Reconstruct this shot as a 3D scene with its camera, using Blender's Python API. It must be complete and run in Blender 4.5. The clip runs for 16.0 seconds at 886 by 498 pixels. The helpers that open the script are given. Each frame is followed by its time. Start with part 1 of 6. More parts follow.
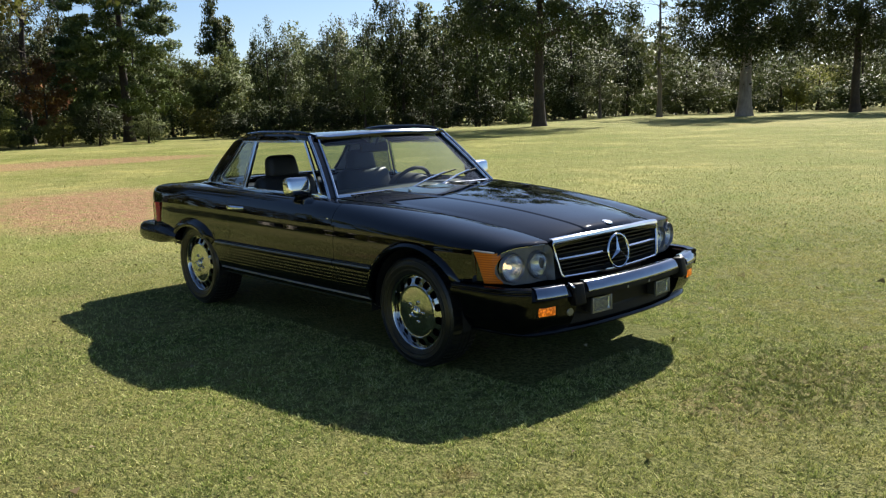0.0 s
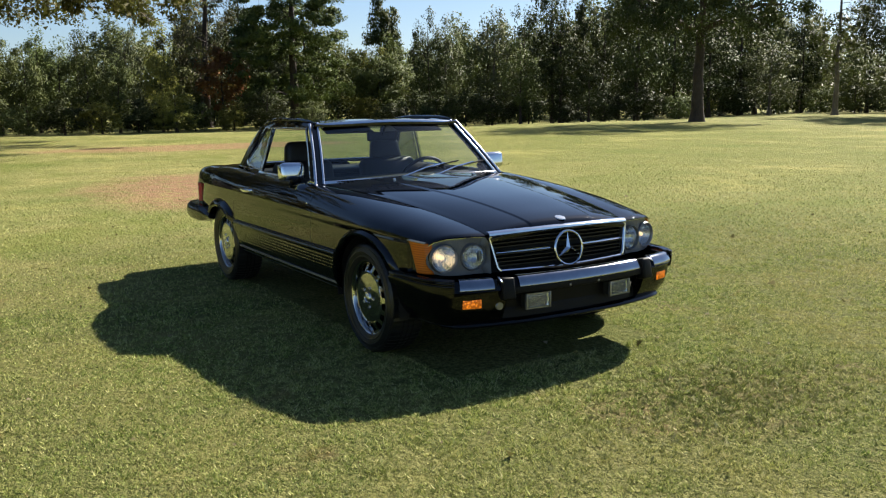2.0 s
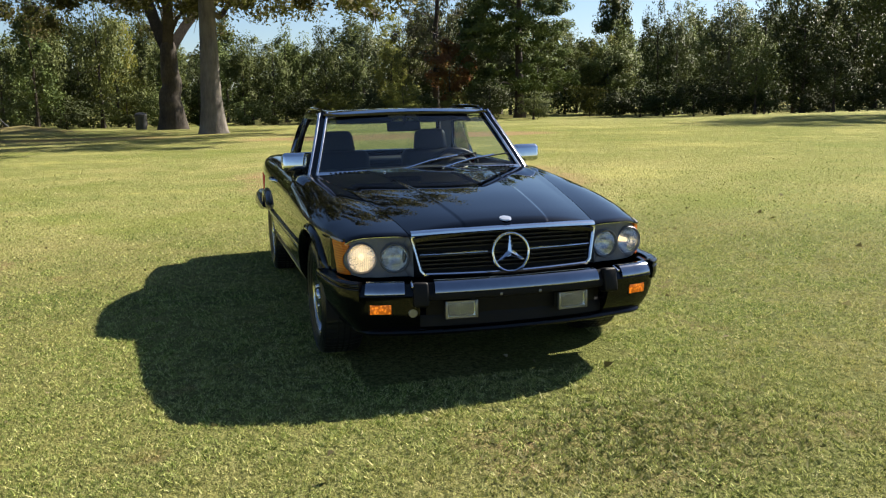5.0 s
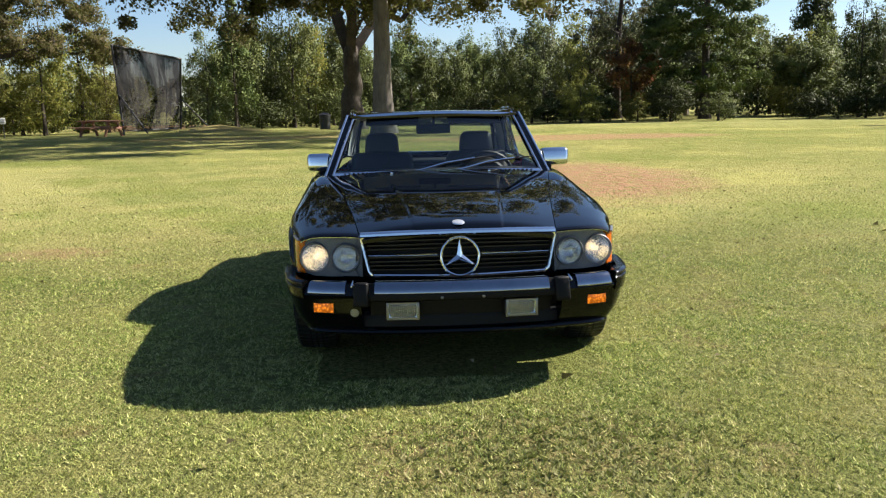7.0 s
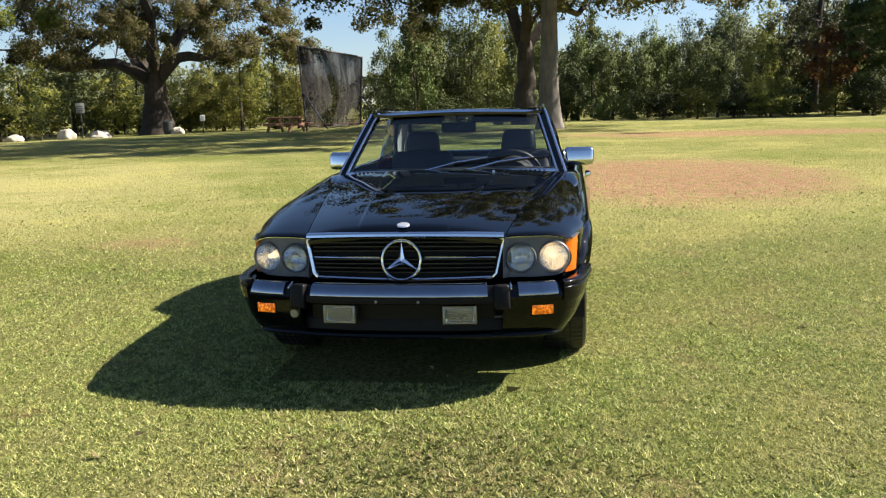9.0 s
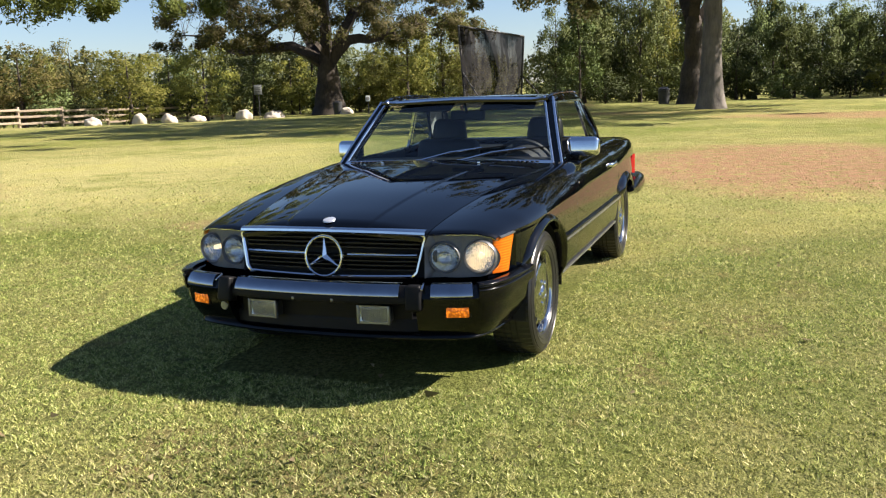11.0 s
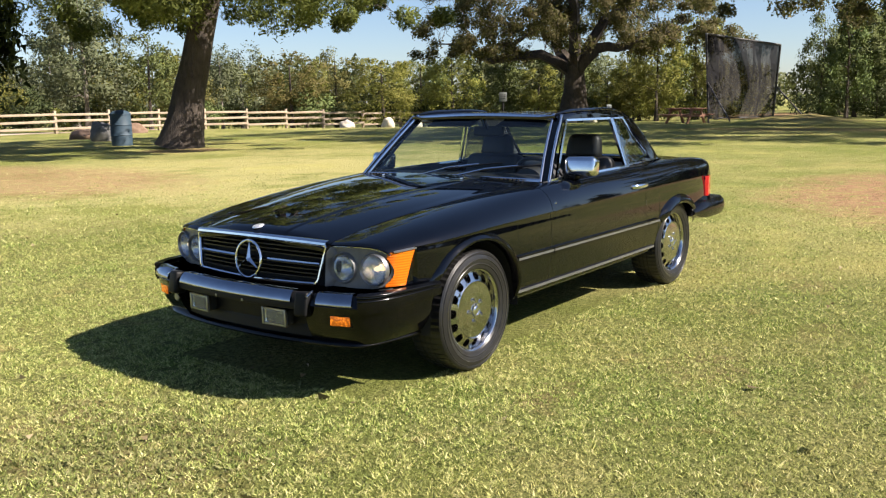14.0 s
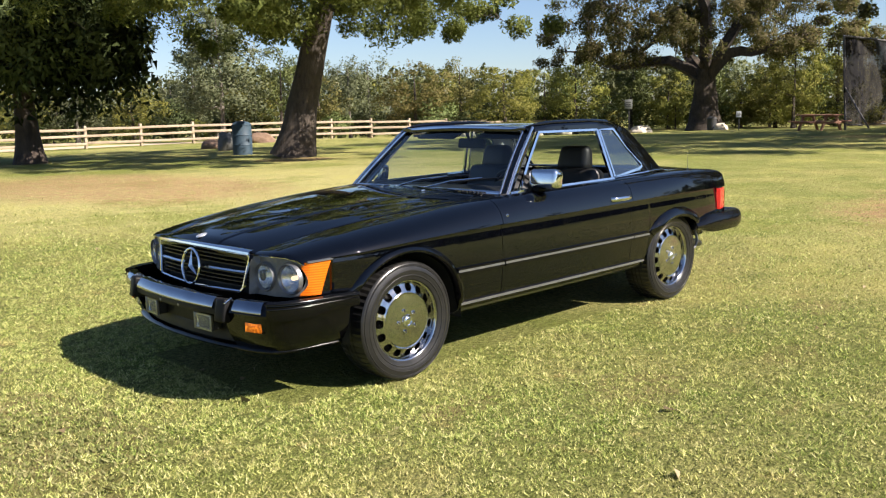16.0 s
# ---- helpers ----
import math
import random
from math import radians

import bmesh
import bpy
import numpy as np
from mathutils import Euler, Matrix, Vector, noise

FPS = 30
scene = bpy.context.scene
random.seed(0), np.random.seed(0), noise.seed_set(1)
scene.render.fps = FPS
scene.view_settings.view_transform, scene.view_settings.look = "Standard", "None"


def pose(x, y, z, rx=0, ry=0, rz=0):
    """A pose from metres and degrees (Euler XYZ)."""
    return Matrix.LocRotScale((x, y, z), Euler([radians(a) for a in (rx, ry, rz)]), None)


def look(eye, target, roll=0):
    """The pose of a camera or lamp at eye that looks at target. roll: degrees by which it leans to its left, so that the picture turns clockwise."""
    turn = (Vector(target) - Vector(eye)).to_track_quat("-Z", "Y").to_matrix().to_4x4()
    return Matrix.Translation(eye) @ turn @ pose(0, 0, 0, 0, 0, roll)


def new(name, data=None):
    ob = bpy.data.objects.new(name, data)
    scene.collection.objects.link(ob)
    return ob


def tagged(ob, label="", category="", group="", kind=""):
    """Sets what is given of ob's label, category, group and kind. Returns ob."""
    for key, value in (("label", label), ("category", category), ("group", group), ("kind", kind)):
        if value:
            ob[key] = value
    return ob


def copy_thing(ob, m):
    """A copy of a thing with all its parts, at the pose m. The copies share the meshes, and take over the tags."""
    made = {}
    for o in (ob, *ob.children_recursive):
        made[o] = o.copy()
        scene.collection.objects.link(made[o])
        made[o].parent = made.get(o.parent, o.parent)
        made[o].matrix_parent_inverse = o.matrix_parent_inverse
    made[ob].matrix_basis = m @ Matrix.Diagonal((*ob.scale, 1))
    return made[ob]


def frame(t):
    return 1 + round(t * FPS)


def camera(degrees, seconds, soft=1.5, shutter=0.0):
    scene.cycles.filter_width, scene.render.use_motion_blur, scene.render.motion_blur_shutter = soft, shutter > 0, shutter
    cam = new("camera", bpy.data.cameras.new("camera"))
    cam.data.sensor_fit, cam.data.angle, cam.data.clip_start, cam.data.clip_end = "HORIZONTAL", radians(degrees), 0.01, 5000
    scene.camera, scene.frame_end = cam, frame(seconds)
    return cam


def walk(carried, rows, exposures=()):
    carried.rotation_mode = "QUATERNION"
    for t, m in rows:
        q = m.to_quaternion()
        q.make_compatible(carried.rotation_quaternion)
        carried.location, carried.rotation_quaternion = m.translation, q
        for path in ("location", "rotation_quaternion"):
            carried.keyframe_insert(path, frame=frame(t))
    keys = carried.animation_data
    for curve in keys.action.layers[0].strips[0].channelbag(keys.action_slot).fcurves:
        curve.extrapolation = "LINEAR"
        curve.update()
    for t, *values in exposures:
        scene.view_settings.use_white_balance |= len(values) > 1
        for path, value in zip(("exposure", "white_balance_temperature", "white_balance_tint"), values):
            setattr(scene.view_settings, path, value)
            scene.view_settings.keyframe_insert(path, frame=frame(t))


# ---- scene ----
cam = camera(54.1, 16.0, soft=1.2)
PATH = [
    (0, (4.71, -3.795, 1.394), (3.256, -2.46, 1.072), -1.9),
    (0.5, (4.981, -3.597, 1.384), (3.464, -2.333, 1.066), -1.2),
    (1, (5.17, -3.409, 1.382), (3.592, -2.227, 1.048), -0.6),
    (1.5, (5.249, -3.129, 1.365), (3.618, -2.023, 1.027), -0.6),
    (2, (5.444, -2.923, 1.364), (3.766, -1.887, 1.032), -0.8),
    (2.5, (5.646, -2.694, 1.353), (3.927, -1.723, 1.037), -0.5),
    (3, (5.6, -2.418, 1.327), (3.853, -1.503, 0.995), -1.3),
    (3.5, (5.586, -2.187, 1.334), (3.806, -1.343, 0.99), -1.9),
    (4, (5.725, -1.901, 1.33), (3.907, -1.139, 0.991), -1.5),
    (4.5, (5.779, -1.675, 1.326), (3.929, -0.998, 0.984), -1.2),
    (5, (5.725, -1.408, 1.328), (3.832, -0.865, 0.983), -1.1),
    (7.5, (5.957, -0.047, 1.312), (3.984, -0.019, 0.984), -1.2),
    (8, (5.872, 0.226, 1.298), (3.9, 0.15, 0.975), -1.3),
    (8.5, (5.74, 0.463, 1.318), (3.777, 0.277, 0.986), -1.8),
    (9, (5.761, 0.789, 1.312), (3.813, 0.483, 0.976), -1.7),
    (11.5, (5.198, 2.068, 1.334), (3.402, 1.271, 0.961), -2.0),
    (12, (5.111, 2.325, 1.339), (3.369, 1.414, 0.971), -1.5),
    (12.5, (5.042, 2.576, 1.348), (3.349, 1.569, 1.003), -1.1),
    (13, (4.863, 2.736, 1.336), (3.215, 1.652, 1.003), -1.0),
    (13.5, (4.696, 2.926, 1.337), (3.085, 1.79, 0.995), -0.9),
    (14, (4.661, 3.255, 1.336), (3.098, 2.054, 1.0), -1.2),
    (14.5, (4.501, 3.432, 1.317), (2.989, 2.165, 0.985), -1.4),
    (15, (4.287, 3.573, 1.34), (2.824, 2.247, 1.02), -1.5),
    (15.5, (4.168, 3.835, 1.33), (2.751, 2.456, 1.03), -1.8),
    (16, (4.033, 4.047, 1.339), (2.673, 2.614, 1.029), -1.7),
]
EXPOSURES = [(0, 1.17, 6100, 11), (3.5, 1.23, 6340, 11), (7.5, 1.49, 6250, 12), (12, 1.49, 6360, 15), (16, 1.48, 6360, 16)]
walk(cam, [(t, look(eye, target, roll)) for t, eye, target, roll in PATH], exposures=EXPOSURES)

# ---- light ----
SUN = Vector((-0.42, 1.16, 1.0)).normalized()
world = bpy.data.worlds.new("sky")
scene.world = world
world.use_nodes = True
wn = world.node_tree.nodes
sky = wn.new("ShaderNodeTexSky")
sky.sky_type = "NISHITA"
sky.sun_disc = False
sky.sun_elevation = math.asin(SUN.z)
sky.sun_rotation = math.atan2(SUN.x, SUN.y)
sky.altitude, sky.air_density, sky.dust_density, sky.ozone_density = 800, 1.0, 0.8, 3.2
world.node_tree.links.new(sky.outputs[0], wn["Background"].inputs[0])
wn["Background"].inputs[1].default_value = 0.05
sun_data = bpy.data.lights.new("sun", "SUN")
sun_data.energy, sun_data.angle, sun_data.color = 5.0, radians(0.53), (1.0, 0.91, 0.76)
sun = new("sun", sun_data)
sun.matrix_world = look(SUN * 200, (0, 0, 0))


# ---- materials ----
class Nodes:
    """A short way to write a node material."""

    def __init__(self, name):
        self.m = bpy.data.materials.new(name)
        self.m.use_nodes = True
        self.t = self.m.node_tree
        self.bsdf = self.t.nodes["Principled BSDF"]
        self.out = self.t.nodes["Material Output"]

    def add(self, kind, **inputs):
        n = self.t.nodes.new("ShaderNode" + kind)
        for k, v in inputs.items():
            self.put(n.inputs[k.replace("_", " ")], v)
        return n

    def put(self, socket, v):
        if isinstance(v, bpy.types.NodeSocket):
            self.t.links.new(v, socket)
        elif isinstance(v, tuple) and len(v) == 3 and socket.type == "RGBA":
            socket.default_value = (*v, 1)
        else:
            socket.default_value = v

    def coords(self):
        return self.add("TexCoord").outputs["Object"]

    def noise(self, scale, detail=4.0, rough=0.6, vec=None, distort=0.0):
        return self.add("TexNoise", Vector=vec or self.coords(), Scale=scale, Detail=detail, Roughness=rough, Distortion=distort).outputs["Fac"]

    def ramp(self, fac, *stops):
        n = self.add("ValToRGB", Fac=fac)
        e = n.color_ramp.elements
        while len(e) < len(stops):
            e.new(0.5)
        for el, (p, c) in zip(e, stops):
            el.position, el.color = p, (*c, 1)
        return n.outputs[0]

    def mix(self, fac, a, b, how="MIX"):
        n = self.t.nodes.new("ShaderNodeMix")
        n.data_type, n.blend_type = "RGBA", how
        self.put(n.inputs[0], fac), self.put(n.inputs[6], a), self.put(n.inputs[7], b)
        return n.outputs[2]

    def math(self, op, a, b=0.0, c=0.0):
        n = self.t.nodes.new("ShaderNodeMath")
        n.operation = op
        self.put(n.inputs[0], a), self.put(n.inputs[1], b), self.put(n.inputs[2], c)
        return n.outputs[0]

    def bump(self, height, strength=0.3, distance=0.01):
        return self.add("Bump", Height=height, Strength=strength, Distance=distance).outputs[0]

    def set(self, **inputs):
        for k, v in inputs.items():
            self.put(self.bsdf.inputs[k.replace("_", " ")], v)
        return self.m


def plain(name, c1, c2, scale=30, rough=0.5, metal=0.0, bump=0.0, bump_scale=200, dist=0.001, rough2=None, **more):
    """A surface with variation at two scales, and fine relief."""
    n = Nodes(name)
    big, fine = n.noise(scale), n.noise(scale * 9)
    both = n.math("MULTIPLY_ADD", fine, 0.4, n.math("MULTIPLY", big, 0.6))
    n.set(Base_Color=n.ramp(both, (0.3, c1), (0.7, c2)), Metallic=metal, **more)
    r2 = rough if rough2 is None else rough2
    n.set(Roughness=n.math("MULTIPLY_ADD", big, r2 - rough, rough))
    if bump:
        n.set(Normal=n.bump(n.noise(bump_scale), bump, dist))
    return n.m


def leafy(name, dark, mid, light, glow=0.35, rough=0.55):
    """Leaves: each blade a shade of its own, whole boughs a little paler or darker, some light through them."""
    n = Nodes(name)
    rnd = n.add("NewGeometry").outputs["Random Per Island"]
    co = n.coords()
    shade = n.math("ADD", n.math("MULTIPLY", rnd, 0.55), n.math("MULTIPLY_ADD", n.noise(1.1, 3.0, vec=co), 1.0, -0.28))
    col = n.ramp(shade, (0.1, dark), (0.5, mid), (0.9, light))
    patch = n.noise(0.35, 2.0, vec=co)
    col = n.mix(n.math("MULTIPLY", patch, 0.45), col, tuple(0.6 * a + 0.4 * b for a, b in zip(light, (0.10, 0.09, 0.03))))
    tone = n.add("HueSaturation", Color=col)
    one = n.add("ObjectInfo").outputs["Random"]
    n.put(tone.inputs["Value"], n.math("MULTIPLY_ADD", one, 0.35, 0.82))
    n.put(tone.inputs["Hue"], n.math("MULTIPLY_ADD", one, 0.03, 0.485))
    col = tone.outputs[0]
    n.set(Base_Color=col, Roughness=rough)
    n.bsdf.inputs["Specular IOR Level"].default_value = 0.06
    tr = n.add("BsdfTranslucent", Color=n.mix(0.5, col, (0.16, 0.2, 0.03)))
    mix = n.add("MixShader", Fac=glow)
    n.t.links.new(n.bsdf.outputs[0], mix.inputs[1]), n.t.links.new(tr.outputs[0], mix.inputs[2])
    n.t.links.new(mix.outputs[0], n.out.inputs[0])
    return n.m


def paint():
    n = Nodes("black car paint")
    dust = n.noise(1.6, 5.0)
    n.set(Base_Color=n.ramp(dust, (0.3, (0.0005, 0.0007, 0.0013)), (0.8, (0.0011, 0.0013, 0.0022))), Roughness=n.math("MULTIPLY_ADD", dust, 0.026, 0.004), Specular_IOR_Level=0.6)
    n.set(Normal=n.bump(n.noise(60, 1.0), 0.012, 0.001))
    return n.m


def clear(name, tint, gloss_rough=0.0, mirror=0.075):
    n = Nodes(name)
    tr = n.add("BsdfTransparent", Color=tint)
    gl = n.add("BsdfGlossy", Roughness=gloss_rough)
    dirt = n.math("MULTIPLY_ADD", n.noise(3.0), 0.03, 0.0)
    facing = n.add("LayerWeight", Blend=0.5).outputs["Facing"]
    fac = n.math("ADD", n.math("MULTIPLY_ADD", n.math("POWER", facing, 5.0), 0.9, mirror), dirt)
    mix = n.add("MixShader", Fac=fac)
    n.t.links.new(tr.outputs[0], mix.inputs[1]), n.t.links.new(gl.outputs[0], mix.inputs[2])
    n.t.links.new(mix.outputs[0], n.out.inputs[0])
    return n.m


def lens(name, colour, rough=0.12, scale=60.0):
    """A coloured plastic lamp lens with level ribs, paler on their crests."""
    n = Nodes(name)
    ribs = n.add("TexWave", Vector=n.coords(), Scale=scale, Distortion=0.6)
    ribs.bands_direction = "Z"
    crest = n.math("MULTIPLY", ribs.outputs["Fac"], n.math("MULTIPLY_ADD", n.noise(45), 0.9, 0.25))
    n.set(Base_Color=n.mix(crest, tuple(0.8 * c for c in colour), (min(1.0, colour[0] * 1.3), colour[1] * 1.5, colour[2] * 1.4)), Roughness=rough, Transmission_Weight=0.15, Coat_Weight=0.25, Specular_IOR_Level=0.4)
    n.set(Normal=n.bump(ribs.outputs["Fac"], 0.15, 0.003))
    return n.m


def bark(name, c1, c2, scale=3.0, strength=0.9, stretch=0.25):
    n = Nodes(name)
    m = n.add("Mapping", Vector=n.coords(), Scale=(1, 1, stretch))
    ridges = n.noise(scale * 3, 8.0, 0.75, m.outputs[0])
    blot = n.noise(scale * 0.5, 3.0)
    n.set(Base_Color=n.ramp(n.math("MULTIPLY_ADD", blot, 0.45, n.math("MULTIPLY", ridges, 0.55)), (0.35, c1), (0.65, c2)), Roughness=0.9)
    n.set(Normal=n.bump(ridges, strength, 0.05))
    return n.m


PAINT = paint()
CHROME = plain("chrome", (0.70, 0.72, 0.75), (0.84, 0.85, 0.87), 12, 0.05, 1.0, rough2=0.12)
ALLOY = plain("polished alloy", (0.40, 0.405, 0.41), (0.56, 0.56, 0.56), 9, 0.06, 1.0, rough2=0.15)
SATIN = plain("satin trim", (0.20, 0.205, 0.22), (0.30, 0.305, 0.32), 15, 0.26, 0.8, rough2=0.38)
BLADE = plain("polished bumper blade", (0.27, 0.28, 0.31), (0.38, 0.39, 0.42), 15, 0.06, 1.0, rough2=0.13)
SILL = plain("weathered grey sill metal", (0.10, 0.10, 0.095), (0.17, 0.168, 0.16), 11, 0.30, 0.7, rough2=0.45)
RUBBER = plain("black rubber", (0.0028, 0.0028, 0.0032), (0.006, 0.006, 0.0066), 25, 0.40, bump=0.15, rough2=0.62, Specular_IOR_Level=0.2)
BUMPER = plain("black moulded bumper", (0.0012, 0.0012, 0.0014), (0.003, 0.003, 0.0034), 8, 0.11, bump=0.03, rough2=0.20, Specular_IOR_Level=0.34)
TYRE = plain("tyre rubber", (0.009, 0.009, 0.0093), (0.018, 0.0177, 0.0175), 20, 0.22, bump=0.12, rough2=0.40, Specular_IOR_Level=0.45)
DARK = plain("dark underside", (0.006, 0.006, 0.006), (0.014, 0.013, 0.012), 10, 0.85)
LEATHER = plain("black leather", (0.009, 0.009, 0.010), (0.020, 0.020, 0.021), 14, 0.42, bump=0.3, bump_scale=260, rough2=0.6)
DASH = plain("black dashboard vinyl", (0.008, 0.008, 0.009), (0.016, 0.016, 0.017), 20, 0.6, bump=0.2)
LINER = plain("pale headlining cloth", (0.36, 0.37, 0.38), (0.45, 0.45, 0.46), 30, 0.9, bump=0.2)
LIT = Nodes("lit lamp filament")
LIT.set(Base_Color=(1.0, 0.85, 0.6), Emission_Color=(1.0, 0.72, 0.38), Emission_Strength=0.6)
LIT = LIT.m
GLOW = Nodes("lit amber lens")
GLOW_CELLS = GLOW.add("TexVoronoi", Vector=GLOW.coords(), Scale=85.0).outputs["Distance"]
GLOW.set(Base_Color=GLOW.ramp(GLOW_CELLS, (0.1, (0.75, 0.22, 0.012)), (0.6, (0.40, 0.075, 0.004))), Roughness=0.12, Emission_Color=(1.0, 0.25, 0.012), Normal=GLOW.bump(GLOW_CELLS, 0.5, 0.004))
GLOW.set(Emission_Strength=GLOW.ramp(GLOW.math("ADD", GLOW_CELLS, GLOW.math("MULTIPLY_ADD", GLOW.noise(28), 1.2, -0.5)), (0.2, (0.40, 0.40, 0.40)), (0.72, (0.10, 0.10, 0.10))))
GLOW = GLOW.m
BEZEL = plain("grey lamp surround", (0.085, 0.086, 0.088), (0.135, 0.136, 0.138), 20, 0.28, rough2=0.42)
AMBER = lens("amber lens", (0.66, 0.132, 0.005), 0.1, 27.0)
RED = lens("red lens", (0.55, 0.02, 0.015))
REFLECT = plain("lamp reflector", (0.70, 0.71, 0.72), (0.85, 0.85, 0.85), 60, 0.10, 1.0, bump=0.6, bump_scale=55, dist=0.004, rough2=0.2)
GLASS = clear("tinted window glass", (0.68, 0.75, 0.73))
QUARTER = clear("dark tinted quarter glass", (0.36, 0.40, 0.40), 0.0, 0.22)
LAMPGLASS = clear("clear lamp glass", (0.92, 0.93, 0.93))


def fluted():
    """Clear pressed glass with upright flutes."""
    n = Nodes("fluted clear lamp glass")
    ribs = n.add("TexWave", Vector=n.coords(), Scale=32.0, Distortion=1.5)
    ribs.bands_direction = "Y"
    bump = n.bump(ribs.outputs["Fac"], 0.7, 0.004)
    tr, gl, df = n.add("BsdfTransparent", Color=(0.93, 0.95, 0.96)), n.add("BsdfGlossy", Roughness=0.06, Normal=bump), n.add("BsdfDiffuse", Color=(0.8, 0.83, 0.85), Normal=bump)
    one = n.add("MixShader", Fac=n.math("MULTIPLY_ADD", ribs.outputs["Fac"], 0.10, 0.06))
    two = n.add("MixShader", Fac=n.math("MULTIPLY_ADD", ribs.outputs["Fac"], 0.10, 0.03))
    n.t.links.new(tr.outputs[0], one.inputs[1]), n.t.links.new(gl.outputs[0], one.inputs[2])
    n.t.links.new(one.outputs[0], two.inputs[1]), n.t.links.new(df.outputs[0], two.inputs[2])
    n.t.links.new(two.outputs[0], n.out.inputs[0])
    return n.m


FLUTEGLASS = fluted()
ENAMEL = plain("pale enamel", (0.55, 0.57, 0.62), (0.70, 0.72, 0.76), 200, 0.15, 0.6)
GRILLE = plain("black grille bars", (0.008, 0.008, 0.009), (0.016, 0.016, 0.018), 30, 0.3)


# ---- shape helpers ----
def part(name, shape, material, parent=None, label="", sharp=35.0, smooth=True):
    """One mesh object from (verts, faces), under its thing."""
    verts, faces = shape
    me = bpy.data.meshes.new(name)
    me.from_pydata([tuple(float(c) for c in v) for v in verts], [], faces)
    me.validate()
    if smooth:
        me.shade_smooth()
        me.set_sharp_from_angle(angle=radians(sharp))
    me.materials.append(material)
    ob = new(name, me)
    ob.parent = parent
    return tagged(ob, label)


def thing(name, label, category, at=(0, 0, 0), rz=0.0, group="", kind=""):
    ob = new(name)
    ob.empty_display_size = 0.2
    ob.matrix_basis = pose(*at, 0, 0, rz)
    return tagged(ob, label, category, group, kind)


def merge(*shapes):
    verts, faces = [], []
    for v, f in shapes:
        k = len(verts)
        verts += [tuple(p) for p in v]
        faces += [[i + k for i in q] for q in f]
    return verts, faces


def moved(shape, m):
    return [m @ Vector(v) for v in shape[0]], shape[1]


def mirrored(shape):
    return [(v[0], -v[1], v[2]) for v in shape[0]], [list(reversed(f)) for f in shape[1]]


def grid(rows, close_u=False, close_v=False, flip=False):
    """Quads between rows of points of equal length."""
    nu, nv = len(rows), len(rows[0])
    verts = [tuple(p) for r in rows for p in r]
    faces = []
    for i in range(nu if close_u else nu - 1):
        for j in range(nv if close_v else nv - 1):
            a, b = i * nv + j, i * nv + (j + 1) % nv
            c, d = ((i + 1) % nu) * nv + (j + 1) % nv, ((i + 1) % nu) * nv + j
            faces.append([d, c, b, a] if flip else [a, b, c, d])
    return verts, faces


def solid(rows, out, flip=False):
    """A grid given a thickness along the vector out, with closed rims."""
    nu, nv = len(rows), len(rows[0])
    v, f = grid(rows, flip=flip)
    o = Vector(out)
    back = [tuple(Vector(p) + o) for p in v]
    n = len(v)
    faces = f + [[i + n for i in reversed(q)] for q in f]
    rim = [i * nv for i in range(nu)] + [(nu - 1) * nv + j for j in range(1, nv)] + [i * nv + nv - 1 for i in range(nu - 2, -1, -1)] + list(range(nv - 2, 0, -1))
    for a, b in zip(rim, rim[1:] + rim[:1]):
        faces.append([a, b, b + n, a + n] if flip else [b, a, a + n, b + n])
    return v + back, faces


def box(size, at=(0, 0, 0), bevel=0.0, rot=(0, 0, 0), taper=1.0, segs=2):
    bm = bmesh.new()
    bmesh.ops.create_cube(bm, size=1)
    for v in bm.verts:
        s = taper if v.co.z > 0 else 1.0
        v.co = Vector((v.co.x * size[0] * s, v.co.y * size[1] * s, v.co.z * size[2]))
    if bevel:
        bmesh.ops.bevel(bm, geom=bm.edges[:], offset=bevel, segments=segs, affect="EDGES", profile=0.5)
    m = pose(*at, *rot)
    bm.verts.index_update()
    out = [tuple(m @ v.co) for v in bm.verts], [[v.index for v in f.verts] for f in bm.faces]
    bm.free()
    return out


def tube(points, radius, sides=8, closed=False, caps=True):
    """A round bar along points; radius is one number or one for each point."""
    pts = [Vector(p) for p in points]
    n = len(pts)
    rad = radius if hasattr(radius, "__len__") else [radius] * n
    rows, side = [], None
    for i, p in enumerate(pts):
        a, b = (pts[i - 1], pts[(i + 1) % n]) if closed else (pts[max(i - 1, 0)], pts[min(i + 1, n - 1)])
        way = (b - a).normalized()
        if side is None:
            side = way.orthogonal().normalized()
        side = (side - way * side.dot(way)).normalized()
        other = way.cross(side)
        rows.append([p + (side * math.cos(t) + other * math.sin(t)) * rad[i] for t in (2 * math.pi * k / sides for k in range(sides))])
    v, f = grid(rows, close_u=closed, close_v=True, flip=True)
    if caps and not closed:
        f.append(list(range(sides)))
        f.append(list(range((n - 1) * sides, n * sides))[::-1])
    return v, f


def strip(points, section, up=(0, 0, 1), closed=False):
    """A bar of any section (a, b) along points: a sideways, b upwards."""
    pts = [Vector(p) for p in points]
    n = len(pts)
    rows = []
    for i, p in enumerate(pts):
        a, b = (pts[i - 1], pts[(i + 1) % n]) if closed else (pts[max(i - 1, 0)], pts[min(i + 1, n - 1)])
        way = (b - a).normalized()
        side = way.cross(Vector(up)).normalized()
        top = side.cross(way).normalized()
        rows.append([p + side * s + top * h for s, h in section])
    v, f = grid(rows, close_u=closed, close_v=True, flip=True)
    k = len(section)
    if not closed:
        f += [list(range(k)), list(range((n - 1) * k, n * k))[::-1]]
    return v, f


